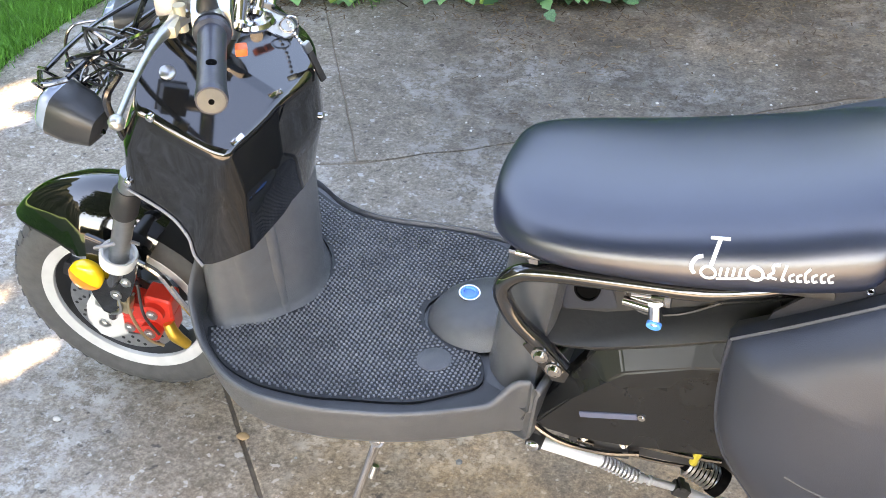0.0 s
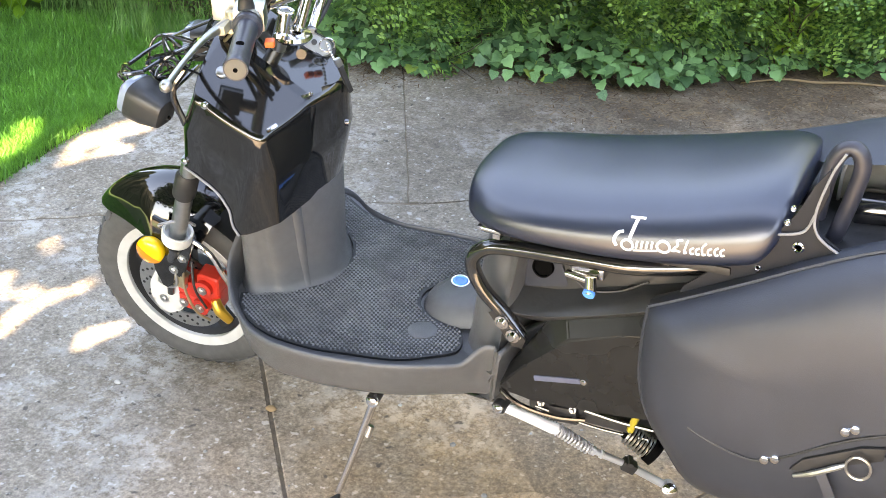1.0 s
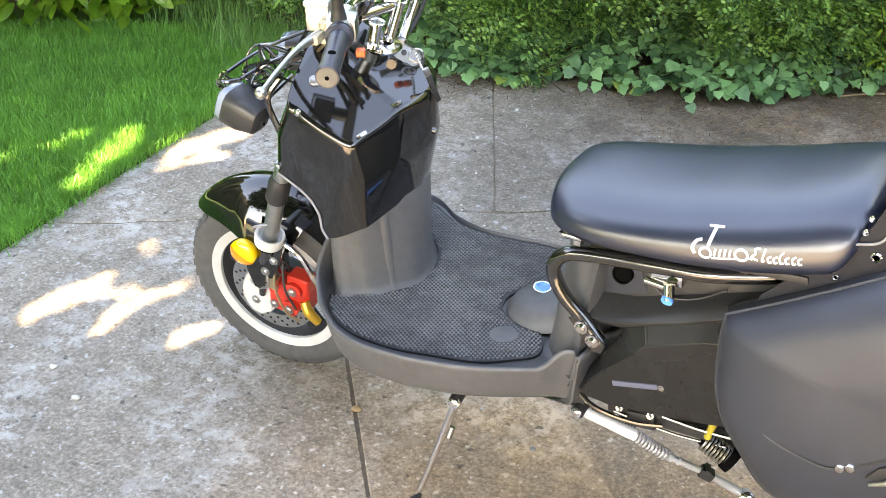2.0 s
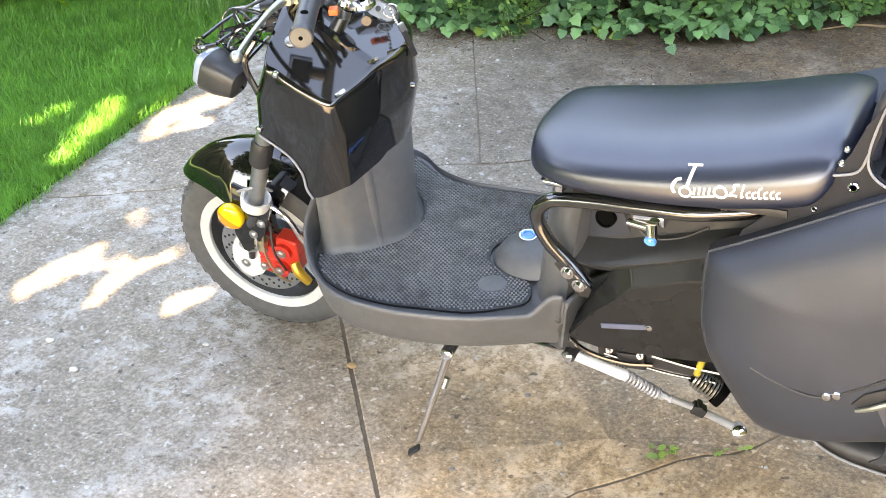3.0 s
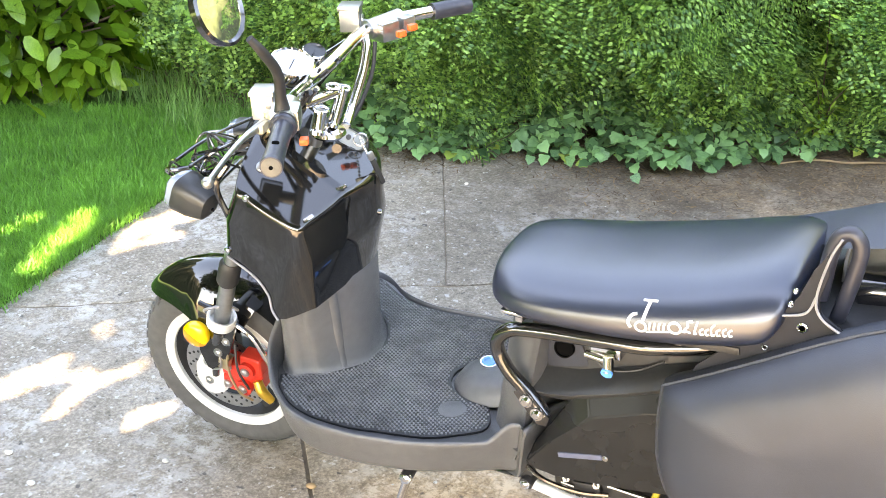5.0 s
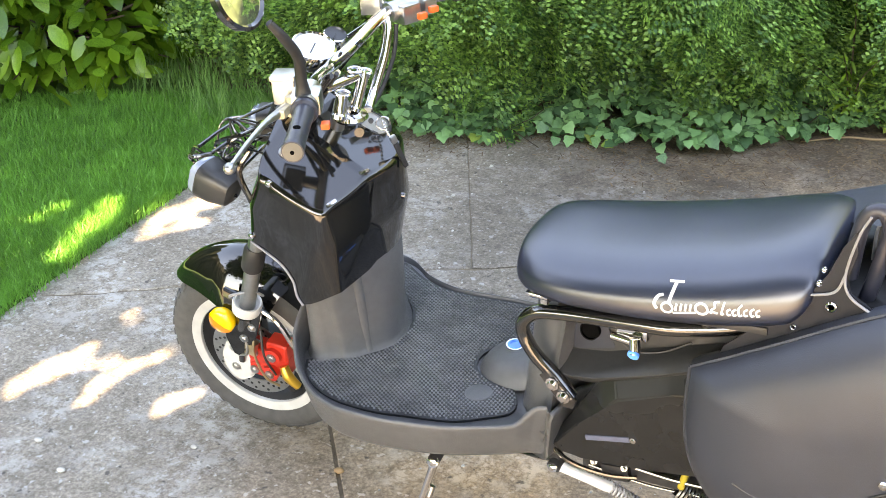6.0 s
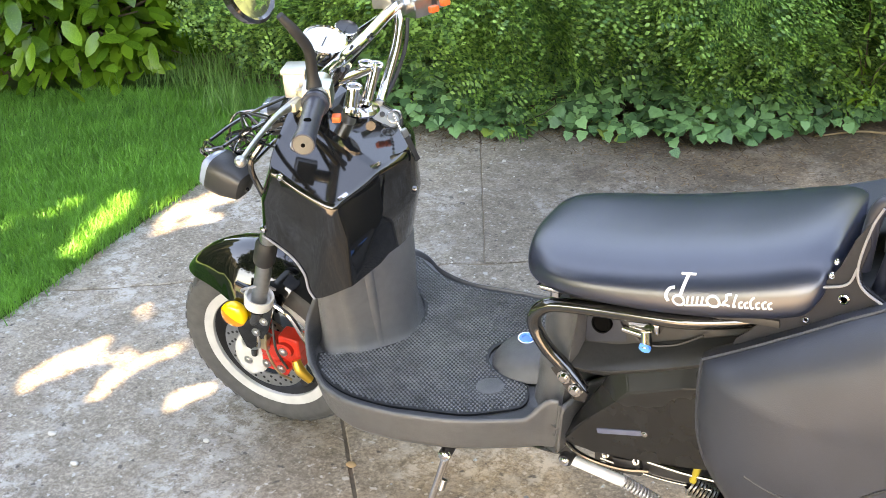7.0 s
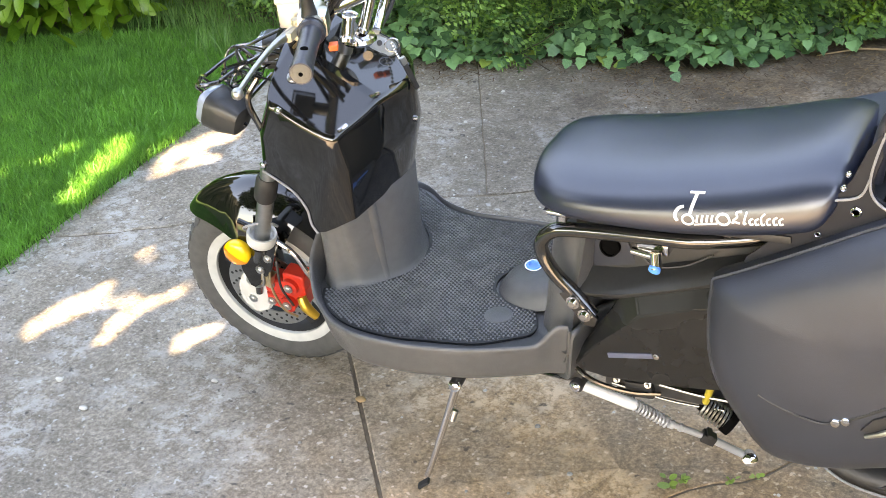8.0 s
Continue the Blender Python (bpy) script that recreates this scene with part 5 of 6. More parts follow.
    tube(bm, [(-0.452, -0.180, 0.917), (-0.452, -0.215, 0.918), (-0.442, -0.27, 0.920), (-0.422, -0.34, 0.917), (-0.399, -0.411, 0.911)], [0.010, 0.009, 0.0052, 0.0042, 0.0038], 10)
    bmesh.ops.create_uvsphere(bm, u_segments=12, v_segments=8, radius=0.0095, matrix=Matrix.Translation((-0.398, -0.414, 0.910)))
    part("brake_lever", bm, M["cast"], bar, "silver brake lever with ball end")
    bm = bmesh.new()
    box(bm, (0.016, 0.05, 0.016), axes((-0.452, -0.205, 0.918), (0.9, 0.3, 0), (-0.25, 0.95, 0.0)), 0.006)
    rod(bm, (-0.452, -0.19, 0.902), (-0.452, -0.19, 0.936), 0.008)
    part("lever_pivot", bm, M["cream"], bar, "worn cream lever pivot")
    # fluid reservoirs
    for c in (Vector((-0.478, -0.163, 0.936)), Vector((-0.535, 0.185, 0.978))):
        bm = bmesh.new()
        box(bm, (0.042, 0.038, 0.042), axes(c, HL, HF), 0.004)
        box(bm, (0.046, 0.042, 0.008), axes(c + Vector((0, 0, 0.024)), HL, HF), 0.002)
        rod(bm, c - HF * 0.015 + Vector((0, 0, -0.012)), c - HF * 0.045 + Vector((0, 0, -0.014)), 0.012)
        cyl = part("fluid_reservoir", bm, M["cast"], bar, "square silver brake fluid reservoir")
        bm = bmesh.new()
        lathe(bm, [(0, 0.009), (0.003, 0.009), (0.003, 0.006), (0.001, 0.0)], axes(c - HF * 0.0205, -HF, HL), 14)
        part("sight_glass", bm, M["steel"], cyl)
    # stem and clamps
    bm = bmesh.new()
    tube(bm, [Vector((-0.53, 0.0, 0.74)), Vector((-0.475, -0.02, 0.86))], 0.014, 16, curve=False)
    part("stem", bm, M["steel"], bar)
    for foot, head in ((Vector((-0.455, -0.062, 0.846)), Vector((-0.455, -0.044, 0.884))), (Vector((-0.455, -0.016, 0.842)), Vector((-0.455, 0.026, 0.900)))):
        up = (head - foot).normalized()
        bm = bmesh.new()
        lathe(bm, [(0, 0.013), (0.006, 0.014), (0.010, 0.0105), ((head - foot).length - 0.008, 0.0105), ((head - foot).length, 0.012)], axes(foot, up, HL), 18)
        clamp = part("bar_clamp", bm, M["chrome"], bar, "chrome handlebar clamp post")
        for d in (0.0, 0.030):
            if d and foot.y < -0.05:
                continue
            o = head + up * (0.004 + d * 0.5) + Vector((0, -1.2, 0)) * d
            bm = bmesh.new()
            ring = [o + Vector((0.35, 0.93, -0.2)).normalized() * (0.014 * math.cos(a)) + Vector((-0.8, 0.25, 0.55)).normalized() * (0.0075 * math.sin(a)) for a in (2 * math.pi * k / 14 for k in range(15))]
            tube(bm, ring, 0.0032, 8, 2)
            part("clamp_ring", bm, M["chrome"], clamp)
    bm = bmesh.new()
    rod(bm, (-0.470, -0.075, 0.905), (-0.462, 0.030, 0.898), 0.010)
    part("clamp_bridge", bm, M["chrome"], bar)
    bm = bmesh.new()
    tube(bm, [(-0.470, 0.050, 0.822), (-0.48, 0.085, 0.842), (-0.48, 0.128, 0.895), (-0.482, 0.150, 0.935), (-0.492, 0.162, 0.957)], 0.0095, 12)
    part("bar_riser", bm, M["chrome"], bar, "chrome riser of the handlebar")
    bm = bmesh.new()
    tube(bm, [(-0.472, 0.066, 0.822), (-0.472, 0.105, 0.845), (-0.470, 0.148, 0.895), (-0.474, 0.170, 0.945)], 0.004, 8)
    part("throttle_cable", bm, M["satin"], bar)
    bm = bmesh.new()
    lathe(bm, [(0, 0.028), (0.006, 0.033), (0.012, 0.030), (0.014, 0.0)], axes((-0.458, -0.024, 0.832), (0.1, 0, 1), HL), 28)
    part("top_yoke", bm, M["chrome"], bar)
    # gauges facing the rider
    for c, r, face in ((Vector((-0.530, -0.012, 0.953)), 0.038, "dial"), (Vector((-0.535, 0.060, 0.950)), 0.021, "case")):
        bm = bmesh.new()
        m = axes(c, Vector((0, 0, 1)) - HF * 0.35 + HL * 0.30, HL)
        lathe(bm, [(-0.04, r * 0.6), (-0.028, r * 0.95), (0.0, r * 1.06), (0.004, r * 1.06), (0.006, r * 0.97), (0.001, r * 0.92), (-0.036, r * 0.5)], m, 32, close=True)
        g = part("gauge", bm, M["chrome"], bar, "round chrome gauge with white face")
        bm = bmesh.new()
        lathe(bm, [(-0.002, r * 0.95), (0.002, r * 0.94), (0.003, 0.0)], m, 28)
        part("gauge_face", bm, M[face], g)
        bm = bmesh.new()
        box(bm, (0.0012, r * 0.75, 0.002), m @ Matrix.Translation((0.0035, r * 0.2, 0)))
        part("needle", bm, M["satin"], g)
    bm = bmesh.new()
    tube(bm, [(-0.525, 0.0, 0.925), (-0.50, 0.0, 0.90), (-0.47, -0.02, 0.87)], 0.008, 8)
    part("gauge_bracket", bm, M["steel"], bar)
    # wiring
    rg = random.Random(3)
    for k in range(12):
        a = Vector((-0.39, -0.2, 0.945)).lerp(Vector((-0.49, 0.16, 0.955)), rg.random()) + HF * rg.uniform(0, 0.03)
        c = Vector((-0.62 + rg.uniform(-0.03, 0.03), rg.uniform(-0.10, 0.06), 0.80))
        mid = (a + c) / 2 + HF * rg.uniform(0.0, 0.06) + Vector((0, 0, rg.uniform(-0.05, 0.0)))
        bm = bmesh.new()
        tube(bm, [a, mid, c], rg.choice((0.003, 0.004, 0.005)), 6, 6)
        part("cable", bm, rg.choice((M["satin"], M["satin"], M["darksteel"], M["brass"])), bar)
    # mirror
    bm = bmesh.new()
    tube(bm, [(-0.362, -0.265, 0.975), (-0.360, -0.268, 1.00), (-0.352, -0.280, 1.045), (-0.350, -0.310, 1.085), (-0.358, -0.328, 1.112)], [0.014, 0.0095, 0.0085, 0.008, 0.006], 10)
    mir = part("mirror", bm, M["satin"], bar, "round black mirror on a curved stem")
    bm = bmesh.new()
    mm = axes((-0.394, -0.349, 1.158), Vector((0.90, 0.10, 0.30)), (0, 0, 1)) @ Matrix.Diagonal((1.0, 1.2, 1.2, 1.0))
    lathe(bm, [(-0.022, 0.0), (-0.018, 0.032), (-0.006, 0.045), (0.006, 0.047), (0.009, 0.043), (0.004, 0.039)], mm, 36)
    part("mirror_shell", bm, M["darksteel"], mir)
    bm = bmesh.new()
    lathe(bm, [(0.002, 0.041), (0.0045, 0.040), (0.005, 0.0)], mm, 36)
    part("mirror_glass", bm, M["mirror"], mir)


mg = bpy.data.materials.new("mirror_glass")
mg.use_nodes = True
mg.node_tree.nodes["Principled BSDF"].inputs["Metallic"].default_value = 1.0
mg.node_tree.nodes["Principled BSDF"].inputs["Roughness"].default_value = 0.02
mg.node_tree.nodes["Principled BSDF"].inputs["Base Color"].default_value = (0.85, 0.87, 0.88, 1)
M["mirror"] = mg
handlebar()


def headlight():
    for c, ax in ((Vector((-0.672, -0.172, 0.740)), Vector((-0.88, -0.05, 0.36)).normalized()), (Vector((-0.72, 0.06, 0.755)), Vector((-0.9, -0.4, -0.05)).normalized())):
        m = axes(c, ax, (0, 0, 1))
        bm = bmesh.new()
        rings = []
        for x, r in ((-0.055, 0.016), (-0.05, 0.026), (-0.02, 0.034), (0.012, 0.036), (0.016, 0.034)):
            ring = []
            for k in range(24):
                a = 2 * math.pi * k / 24
                sq = (abs(math.cos(a)) ** 4 + abs(math.sin(a)) ** 4) ** -0.25
                ring.append(m @ Vector((x, r * sq * math.cos(a) * 0.95, r * sq * math.sin(a))))
            rings.append(ring)
        loft(bm, rings)
        h = part("spot_lamp", bm, M["case"], scooter, "small black rounded spot lamp with clear lens")
        bm = bmesh.new()
        rings = []
        for x, r in ((0.012, 0.0355), (0.024, 0.034), (0.032, 0.026), (0.035, 0.010)):
            ring = []
            for k in range(24):
                a = 2 * math.pi * k / 24
                sq = (abs(math.cos(a)) ** 4 + abs(math.sin(a)) ** 4) ** -0.25
                ring.append(m @ Vector((x, r * sq * math.cos(a) * 0.95, r * sq * math.sin(a))))
            rings.append(ring)
        loft(bm, rings)
        part("lamp_lens", bm, M["lens"], h)
    # wire guard over the lamps
    g = None
    for pts, r in (
        ([(-0.648, -0.185, 0.800), (-0.650, -0.11, 0.803), (-0.652, -0.03, 0.80), (-0.645, 0.06, 0.80)], 0.0036),
        ([(-0.690, -0.172, 0.800), (-0.697, -0.10, 0.803), (-0.703, -0.02, 0.80), (-0.69, 0.07, 0.80)], 0.0036),
        ([(-0.645, -0.188, 0.80), (-0.672, -0.205, 0.797), (-0.700, -0.175, 0.795)], 0.004),
        ([(-0.648, -0.185, 0.80), (-0.690, -0.175, 0.785), (-0.715, -0.15, 0.755), (-0.70, -0.12, 0.72)], 0.0024),
        ([(-0.690, -0.172, 0.80), (-0.722, -0.15, 0.785), (-0.735, -0.11, 0.75), (-0.71, -0.08, 0.71)], 0.0024),
        ([(-0.67, -0.20, 0.80), (-0.705, -0.185, 0.785), (-0.728, -0.15, 0.755), (-0.715, -0.12, 0.715)], 0.003),
        ([(-0.703, -0.02, 0.80), (-0.745, -0.04, 0.79), (-0.755, -0.05, 0.745), (-0.72, -0.04, 0.70)], 0.0024),
        ([(-0.62, -0.17, 0.715), (-0.66, -0.165, 0.700), (-0.72, -0.05, 0.69), (-0.74, 0.06, 0.70)], 0.004),
        ([(-0.59, -0.15, 0.80), (-0.61, -0.165, 0.76), (-0.60, -0.155, 0.70)], 0.006),
    ):
        bm = bmesh.new()
        tube(bm, pts, r, 8)
        if g is None:
            g = part("lamp_guard", bm, M["darksteel"], scooter, "black wire lamp guard")
        else:
            part("guard_wire", bm, M["darksteel"], g)


headlight()


def lamp_wiring():
    rg = random.Random(11)
    loom = None
    for k in range(11):
        a = Vector((-0.60 + rg.uniform(-0.03, 0.02), rg.uniform(-0.17, -0.05), 0.80 + rg.uniform(-0.01, 0.03)))
        c = Vector((-0.67 + rg.uniform(-0.03, 0.03), rg.uniform(-0.14, 0.02), 0.75 + rg.uniform(-0.02, 0.03)))
        m1 = a.lerp(c, 0.4) + Vector((rg.uniform(-0.05, 0.01), rg.uniform(-0.05, 0.02), rg.uniform(-0.01, 0.045)))
        m2 = a.lerp(c, 0.75) + Vector((rg.uniform(-0.04, 0.02), rg.uniform(-0.05, 0.02), rg.uniform(-0.02, 0.03)))
        bm = bmesh.new()
        tube(bm, [a, m1, m2, c], rg.choice((0.002, 0.003, 0.004)), 6, 5)
        if loom is None:
            loom = part("wiring_loom", bm, M["satin"], scooter, "tangle of black wires behind the lamps")
        else:
            part("wire", bm, M["darksteel"] if k % 3 else M["satin"], loom)


lamp_wiring()


def key_switch():
    c = Vector((-0.462, 0.052, 0.795))
    km = axes(c, (0.50, -0.66, 0.56), (0.62, 0.28, -0.45))

    def capsule(r):
        return [(0.012 * (1 if math.cos(a) > 0 else -1) + r * math.cos(a), r * 0.95 * math.sin(a)) for a in (2 * math.pi * (q + 0.5) / 28 for q in range(28))]

    bm = bmesh.new()
    loft(bm, [[km @ Vector((x, p, q)) for p, q in capsule(r)] for x, r in ((-0.06, 0.020), (-0.014, 0.023), (-0.006, 0.021))])
    k = part("key_barrel", bm, M["satin"], scooter)
    bm = bmesh.new()
    loft(bm, [[km @ Vector((x, p, q)) for p, q in capsule(r)] for x, r in ((-0.008, 0.017), (0.001, 0.017), (0.003, 0.0155), (0.0015, 0.014), (0.0018, 0.004))])
    part("key_plate", bm, M["cast"], k, "oval steel key plate")
    bm = bmesh.new()
    lathe(bm, [(0, 0.005), (0.004, 0.005), (0.0045, 0.0)], axes(km @ Vector((0.002, -0.006, 0)), km.to_3x3() @ Vector((1, 0, 0)), (0, 0, 1)), 14)
    part("key_slot", bm, M["satin"], k)
    bm = bmesh.new()
    o = km @ Vector((0.010, 0.016, 0.006))
    ring = [o + Vector((0.010 * math.cos(a), 0.008 * math.cos(a), 0.012 * math.sin(a))) for a in (2 * math.pi * q / 16 for q in range(17))]
    tube(bm, ring, 0.0016, 6, 2)
    keys = tagged(part("key_ring", bm, M["chrome"]), "chrome key ring with fob in the scooter's lock", "keys")
    bm = bmesh.new()
    for q in range(9):
        w = Vector((-0.446, 0.058, 0.798)).lerp(Vector((-0.400, 0.016, 0.786)), q / 8) - Vector((0, 0, 0.004 * math.sin(math.pi * q / 8)))
        bmesh.ops.create_uvsphere(bm, u_segments=8, v_segments=6, radius=0.0028, matrix=Matrix.Translation(w))
    part("chain", bm, M["chrome"], keys)
    bm = bmesh.new()
    a, b = Vector((-0.398, 0.018, 0.786)), Vector((-0.386, 0.034, 0.728))
    box(bm, ((b - a).length, 0.006, 0.010), axes((a + b) / 2, b - a, (1, -0.4, 0)), 0.0025)
    part("fob", bm, M["satin"], keys)
    bm = bmesh.new()
    box(bm, (0.016, 0.008, 0.012), axes(a, b - a, (1, -0.4, 0)), 0.003)
    part("fob_cap", bm, M["steel"], keys)

key_switch()

# ---- planting ----
rng = np.random.default_rng(5)


def lawn():
    pts = [(-1.90, 1.1), (-1.79, -0.1), (-1.66, -1.6), (-1.2, -6), (-9, -6), (-9, 3.0), (-3.4, 1.35), (-2.6, 1.75), (-1.85, 1.62)]
    bm = bmesh.new()
    plate(bm, [(x, y, 0.012) for x, y in pts], (0, 0, 1), 0.05)
    tagged(part("lawn", bm, M["lawn"], smooth=False), "mown green lawn beside the driveway", "lawn", kind="structure")

    def edge_x(y):
        return np.interp(y, [-6, -1.6, -0.1, 1.1, 1.6], [-1.2, -1.66, -1.79, -1.90, -1.86])

    n = 190000
    y = rng.uniform(-0.9, 2.0, n)
    x = edge_x(y) - rng.uniform(0, 1, n) ** 1.4 * 2.2 + 0.02 * rng.normal(size=n)
    keep = (y < 1.72 + 0.45 * (x + 2.2)) | (x > -2.2)
    keep &= y < 1.7
    x, y = x[keep], y[keep]
    n = len(x)
    a = rng.uniform(0, 2 * np.pi, n)
    h = rng.uniform(0.02, 0.045, n)
    w = rng.uniform(0.0009, 0.0017, n)
    lean = rng.uniform(0.1, 0.9, n)
    la = rng.uniform(0, 2 * np.pi, n)
    v = np.zeros((n, 5, 3))
    dx, dy = np.cos(a) * w, np.sin(a) * w
    lx, ly = np.cos(la) * lean * h, np.sin(la) * lean * h
    for i, (s, up, ln) in enumerate(((-1, 0, 0), (1, 0, 0), (0.8, 0.6, 0.35), (-0.8, 0.6, 0.35), (0, 1, 1))):
        v[:, i, 0] = x + s * dx + ln * lx
        v[:, i, 1] = y + s * dy + ln * ly
        v[:, i, 2] = 0.01 + up * h
    f = []
    for i in range(n):
        k = 5 * i
        f += [(k, k + 1, k + 2, k + 3), (k + 3, k + 2, k + 4)]
    tagged(from_arrays("grass", v.reshape(-1, 3).tolist(), f, M["blade"]), "short bright green lawn grass", "grass", kind="stuff")


lawn()


def tall_grass():
    n = 1500
    t = rng.uniform(0, 1, n)
    x = -2.75 + 0.95 * t + rng.normal(size=n) * 0.06
    y = 1.62 + 0.12 * np.sin(t * 7) + rng.normal(size=n) * 0.10
    v, f = [], []
    for i in range(n):
        h, a, w = rng.uniform(0.05, 0.18), rng.uniform(0, 2 * np.pi), rng.uniform(0.0012, 0.0026)
        la, ln = rng.uniform(0, 2 * np.pi), rng.uniform(0.1, 0.6) * h
        k = len(v)
        for s in range(5):
            q = s / 4
            ww = w * (1 - q) + 0.0003
            px, py, pz = x[i] + math.cos(la) * ln * q * q, y[i] + math.sin(la) * ln * q * q, h * (q - 0.25 * q * q * ln / h)
            v += [(px - math.cos(a) * ww, py - math.sin(a) * ww, pz), (px + math.cos(a) * ww, py + math.sin(a) * ww, pz)]
        f += [(k + 2 * s, k + 2 * s + 1, k + 2 * s + 3, k + 2 * s + 2) for s in range(4)]
    tagged(from_arrays("tall_grass", v, f, M["tall"]), "unmown grass tufts at the hedge foot", "grass", kind="stuff")


tall_grass()


def leaf_mesh(kind):
    """Flat outline with a folded middle, about one unit long."""
    if kind == "ivy":
        half = [(0.0, 0.0), (0.22, -0.14), (0.46, -0.06), (0.52, 0.13), (0.42, 0.28), (0.48, 0.48), (0.28, 0.62), (0.11, 0.84), (0.0, 0.96)]
    else:
        half = [(0.0, 0.0), (0.14, 0.15), (0.22, 0.42), (0.19, 0.7), (0.09, 0.9), (0.0, 1.0)]
    v = [(0, y * 1.0, 0.0) for _, y in half]
    r = [(x, y, 0.10 * x + 0.05 * math.sin(y * 6) * x) for x, y in half[1:-1]]
    l = [(-x, y, z) for x, y, z in r]
    curl = lambda p: (p[0], p[1], p[2] - 0.18 * max(0, p[1] - 0.3) ** 2)
    n, k = len(half), len(r)
    verts = [curl(p) for p in v + r + l]
    faces = []
    for off, flip in ((n, False), (n + k, True)):
        for i in range(n - 1):
            s0 = off + i - 1 if 0 < i < n - 1 else i
            s1 = off + i if i + 1 < n - 1 else i + 1
            q = [i, s0, s1, i + 1]
            q = [a for j, a in enumerate(q) if a not in q[:j]]
            if len(q) >= 3:
                faces.append(tuple(reversed(q)) if flip else tuple(q))
    return verts, faces


def scatter_leaves(kind, rows, name, material):
    """rows: (x, y, z, size, yaw, tilt, roll). Returns one mesh of many leaves."""
    base, fs = leaf_mesh(kind)
    base = np.array(base)
    nv = len(base)
    v, f = [], []
    for i, (x, y, z, s, yaw, tilt, roll) in enumerate(rows):
        m = np.array(Euler((tilt, roll, yaw)).to_matrix())
        v.append(base @ m.T * s + (x, y, z))
        f += [tuple(a + i * nv for a in q) for q in fs]
    return from_arrays(name, np.concatenate(v).tolist(), f, material, smooth=True)


IVY_EDGE = ([-1.9, -1.45, -1.2, -1.05, -0.76, -0.56, -0.33, -0.12, 0.5, 2.5], [1.62, 1.62, 1.66, 1.78, 1.80, 1.80, 1.94, 2.17, 2.45, 3.2])


def ivy():
    plant = tagged(empty("ivy", (-0.8, 1.9, 0)), "low dark green ivy edging the concrete", "ivy")
    off = Vector((-0.8, 1.9, 0))
    shapes = []
    base, fs = leaf_mesh("ivy")
    for q in range(2):
        me = bpy.data.meshes.new("ivy_leaf")
        me.from_pydata([tuple(p) for p in base], [], fs)
        me.materials.append(M["ivy"] if q == 0 else M["ivy_young"])
        me.shade_smooth()
        shapes.append(me)
    rows = []
    n = 6200
    for i in range(n):
        x = rng.uniform(-1.95, 1.6)
        e = float(np.interp(x, *IVY_EDGE))
        d = rng.uniform(0, 1) ** 1.2 * 0.55
        z = 0.03 + min(0.26, d * 0.62) * rng.uniform(0.75, 1.15) + 0.03 * noise.noise((x * 4, d * 6, 1.0))
        s = rng.uniform(0.027, 0.050)
        # leaves hang towards the open side
        yaw = math.pi + rng.normal() * 0.7 + 0.25
        rows.append((x, e + d + 0.02 + 0.05 * rng.normal() * (d < 0.1), z, s, yaw, -rng.uniform(-0.1, 0.85), rng.normal() * 0.3, d))
    rows.sort(key=lambda r: (r[0] > 0.1) * 10 + r[7])
    for i, (x, y, z, s, yaw, tilt, roll, d) in enumerate(rows[:290]):
        ob = new("leaf", shapes[1 if rng.uniform() < 0.10 else 0])
        ob.parent = plant
        ob.matrix_basis = Matrix.LocRotScale(Vector((x, y, z)) - off, Euler((tilt, roll, yaw)), (s, s, s))
    rest = scatter_leaves("ivy", [r[:7] for r in rows[290:]], "leaves", M["ivy_many"])
    rest.parent = plant
    rest.location = -off
    tagged(rest, kind="stuff")
    bm = bmesh.new()
    for i in range(60):
        x = rng.uniform(-1.9, 1.0)
        e = float(np.interp(x, *IVY_EDGE))
        tube(bm, [Vector((x, e + 0.3, 0.1)) - off, Vector((x + rng.normal() * 0.1, e + 0.15, 0.08)) - off, Vector((x + rng.normal() * 0.15, e + 0.02, 0.01)) - off], 0.002, 5, 3)
    tagged(part("stem", bm, M["bark"], plant), kind="stuff")


ivy()


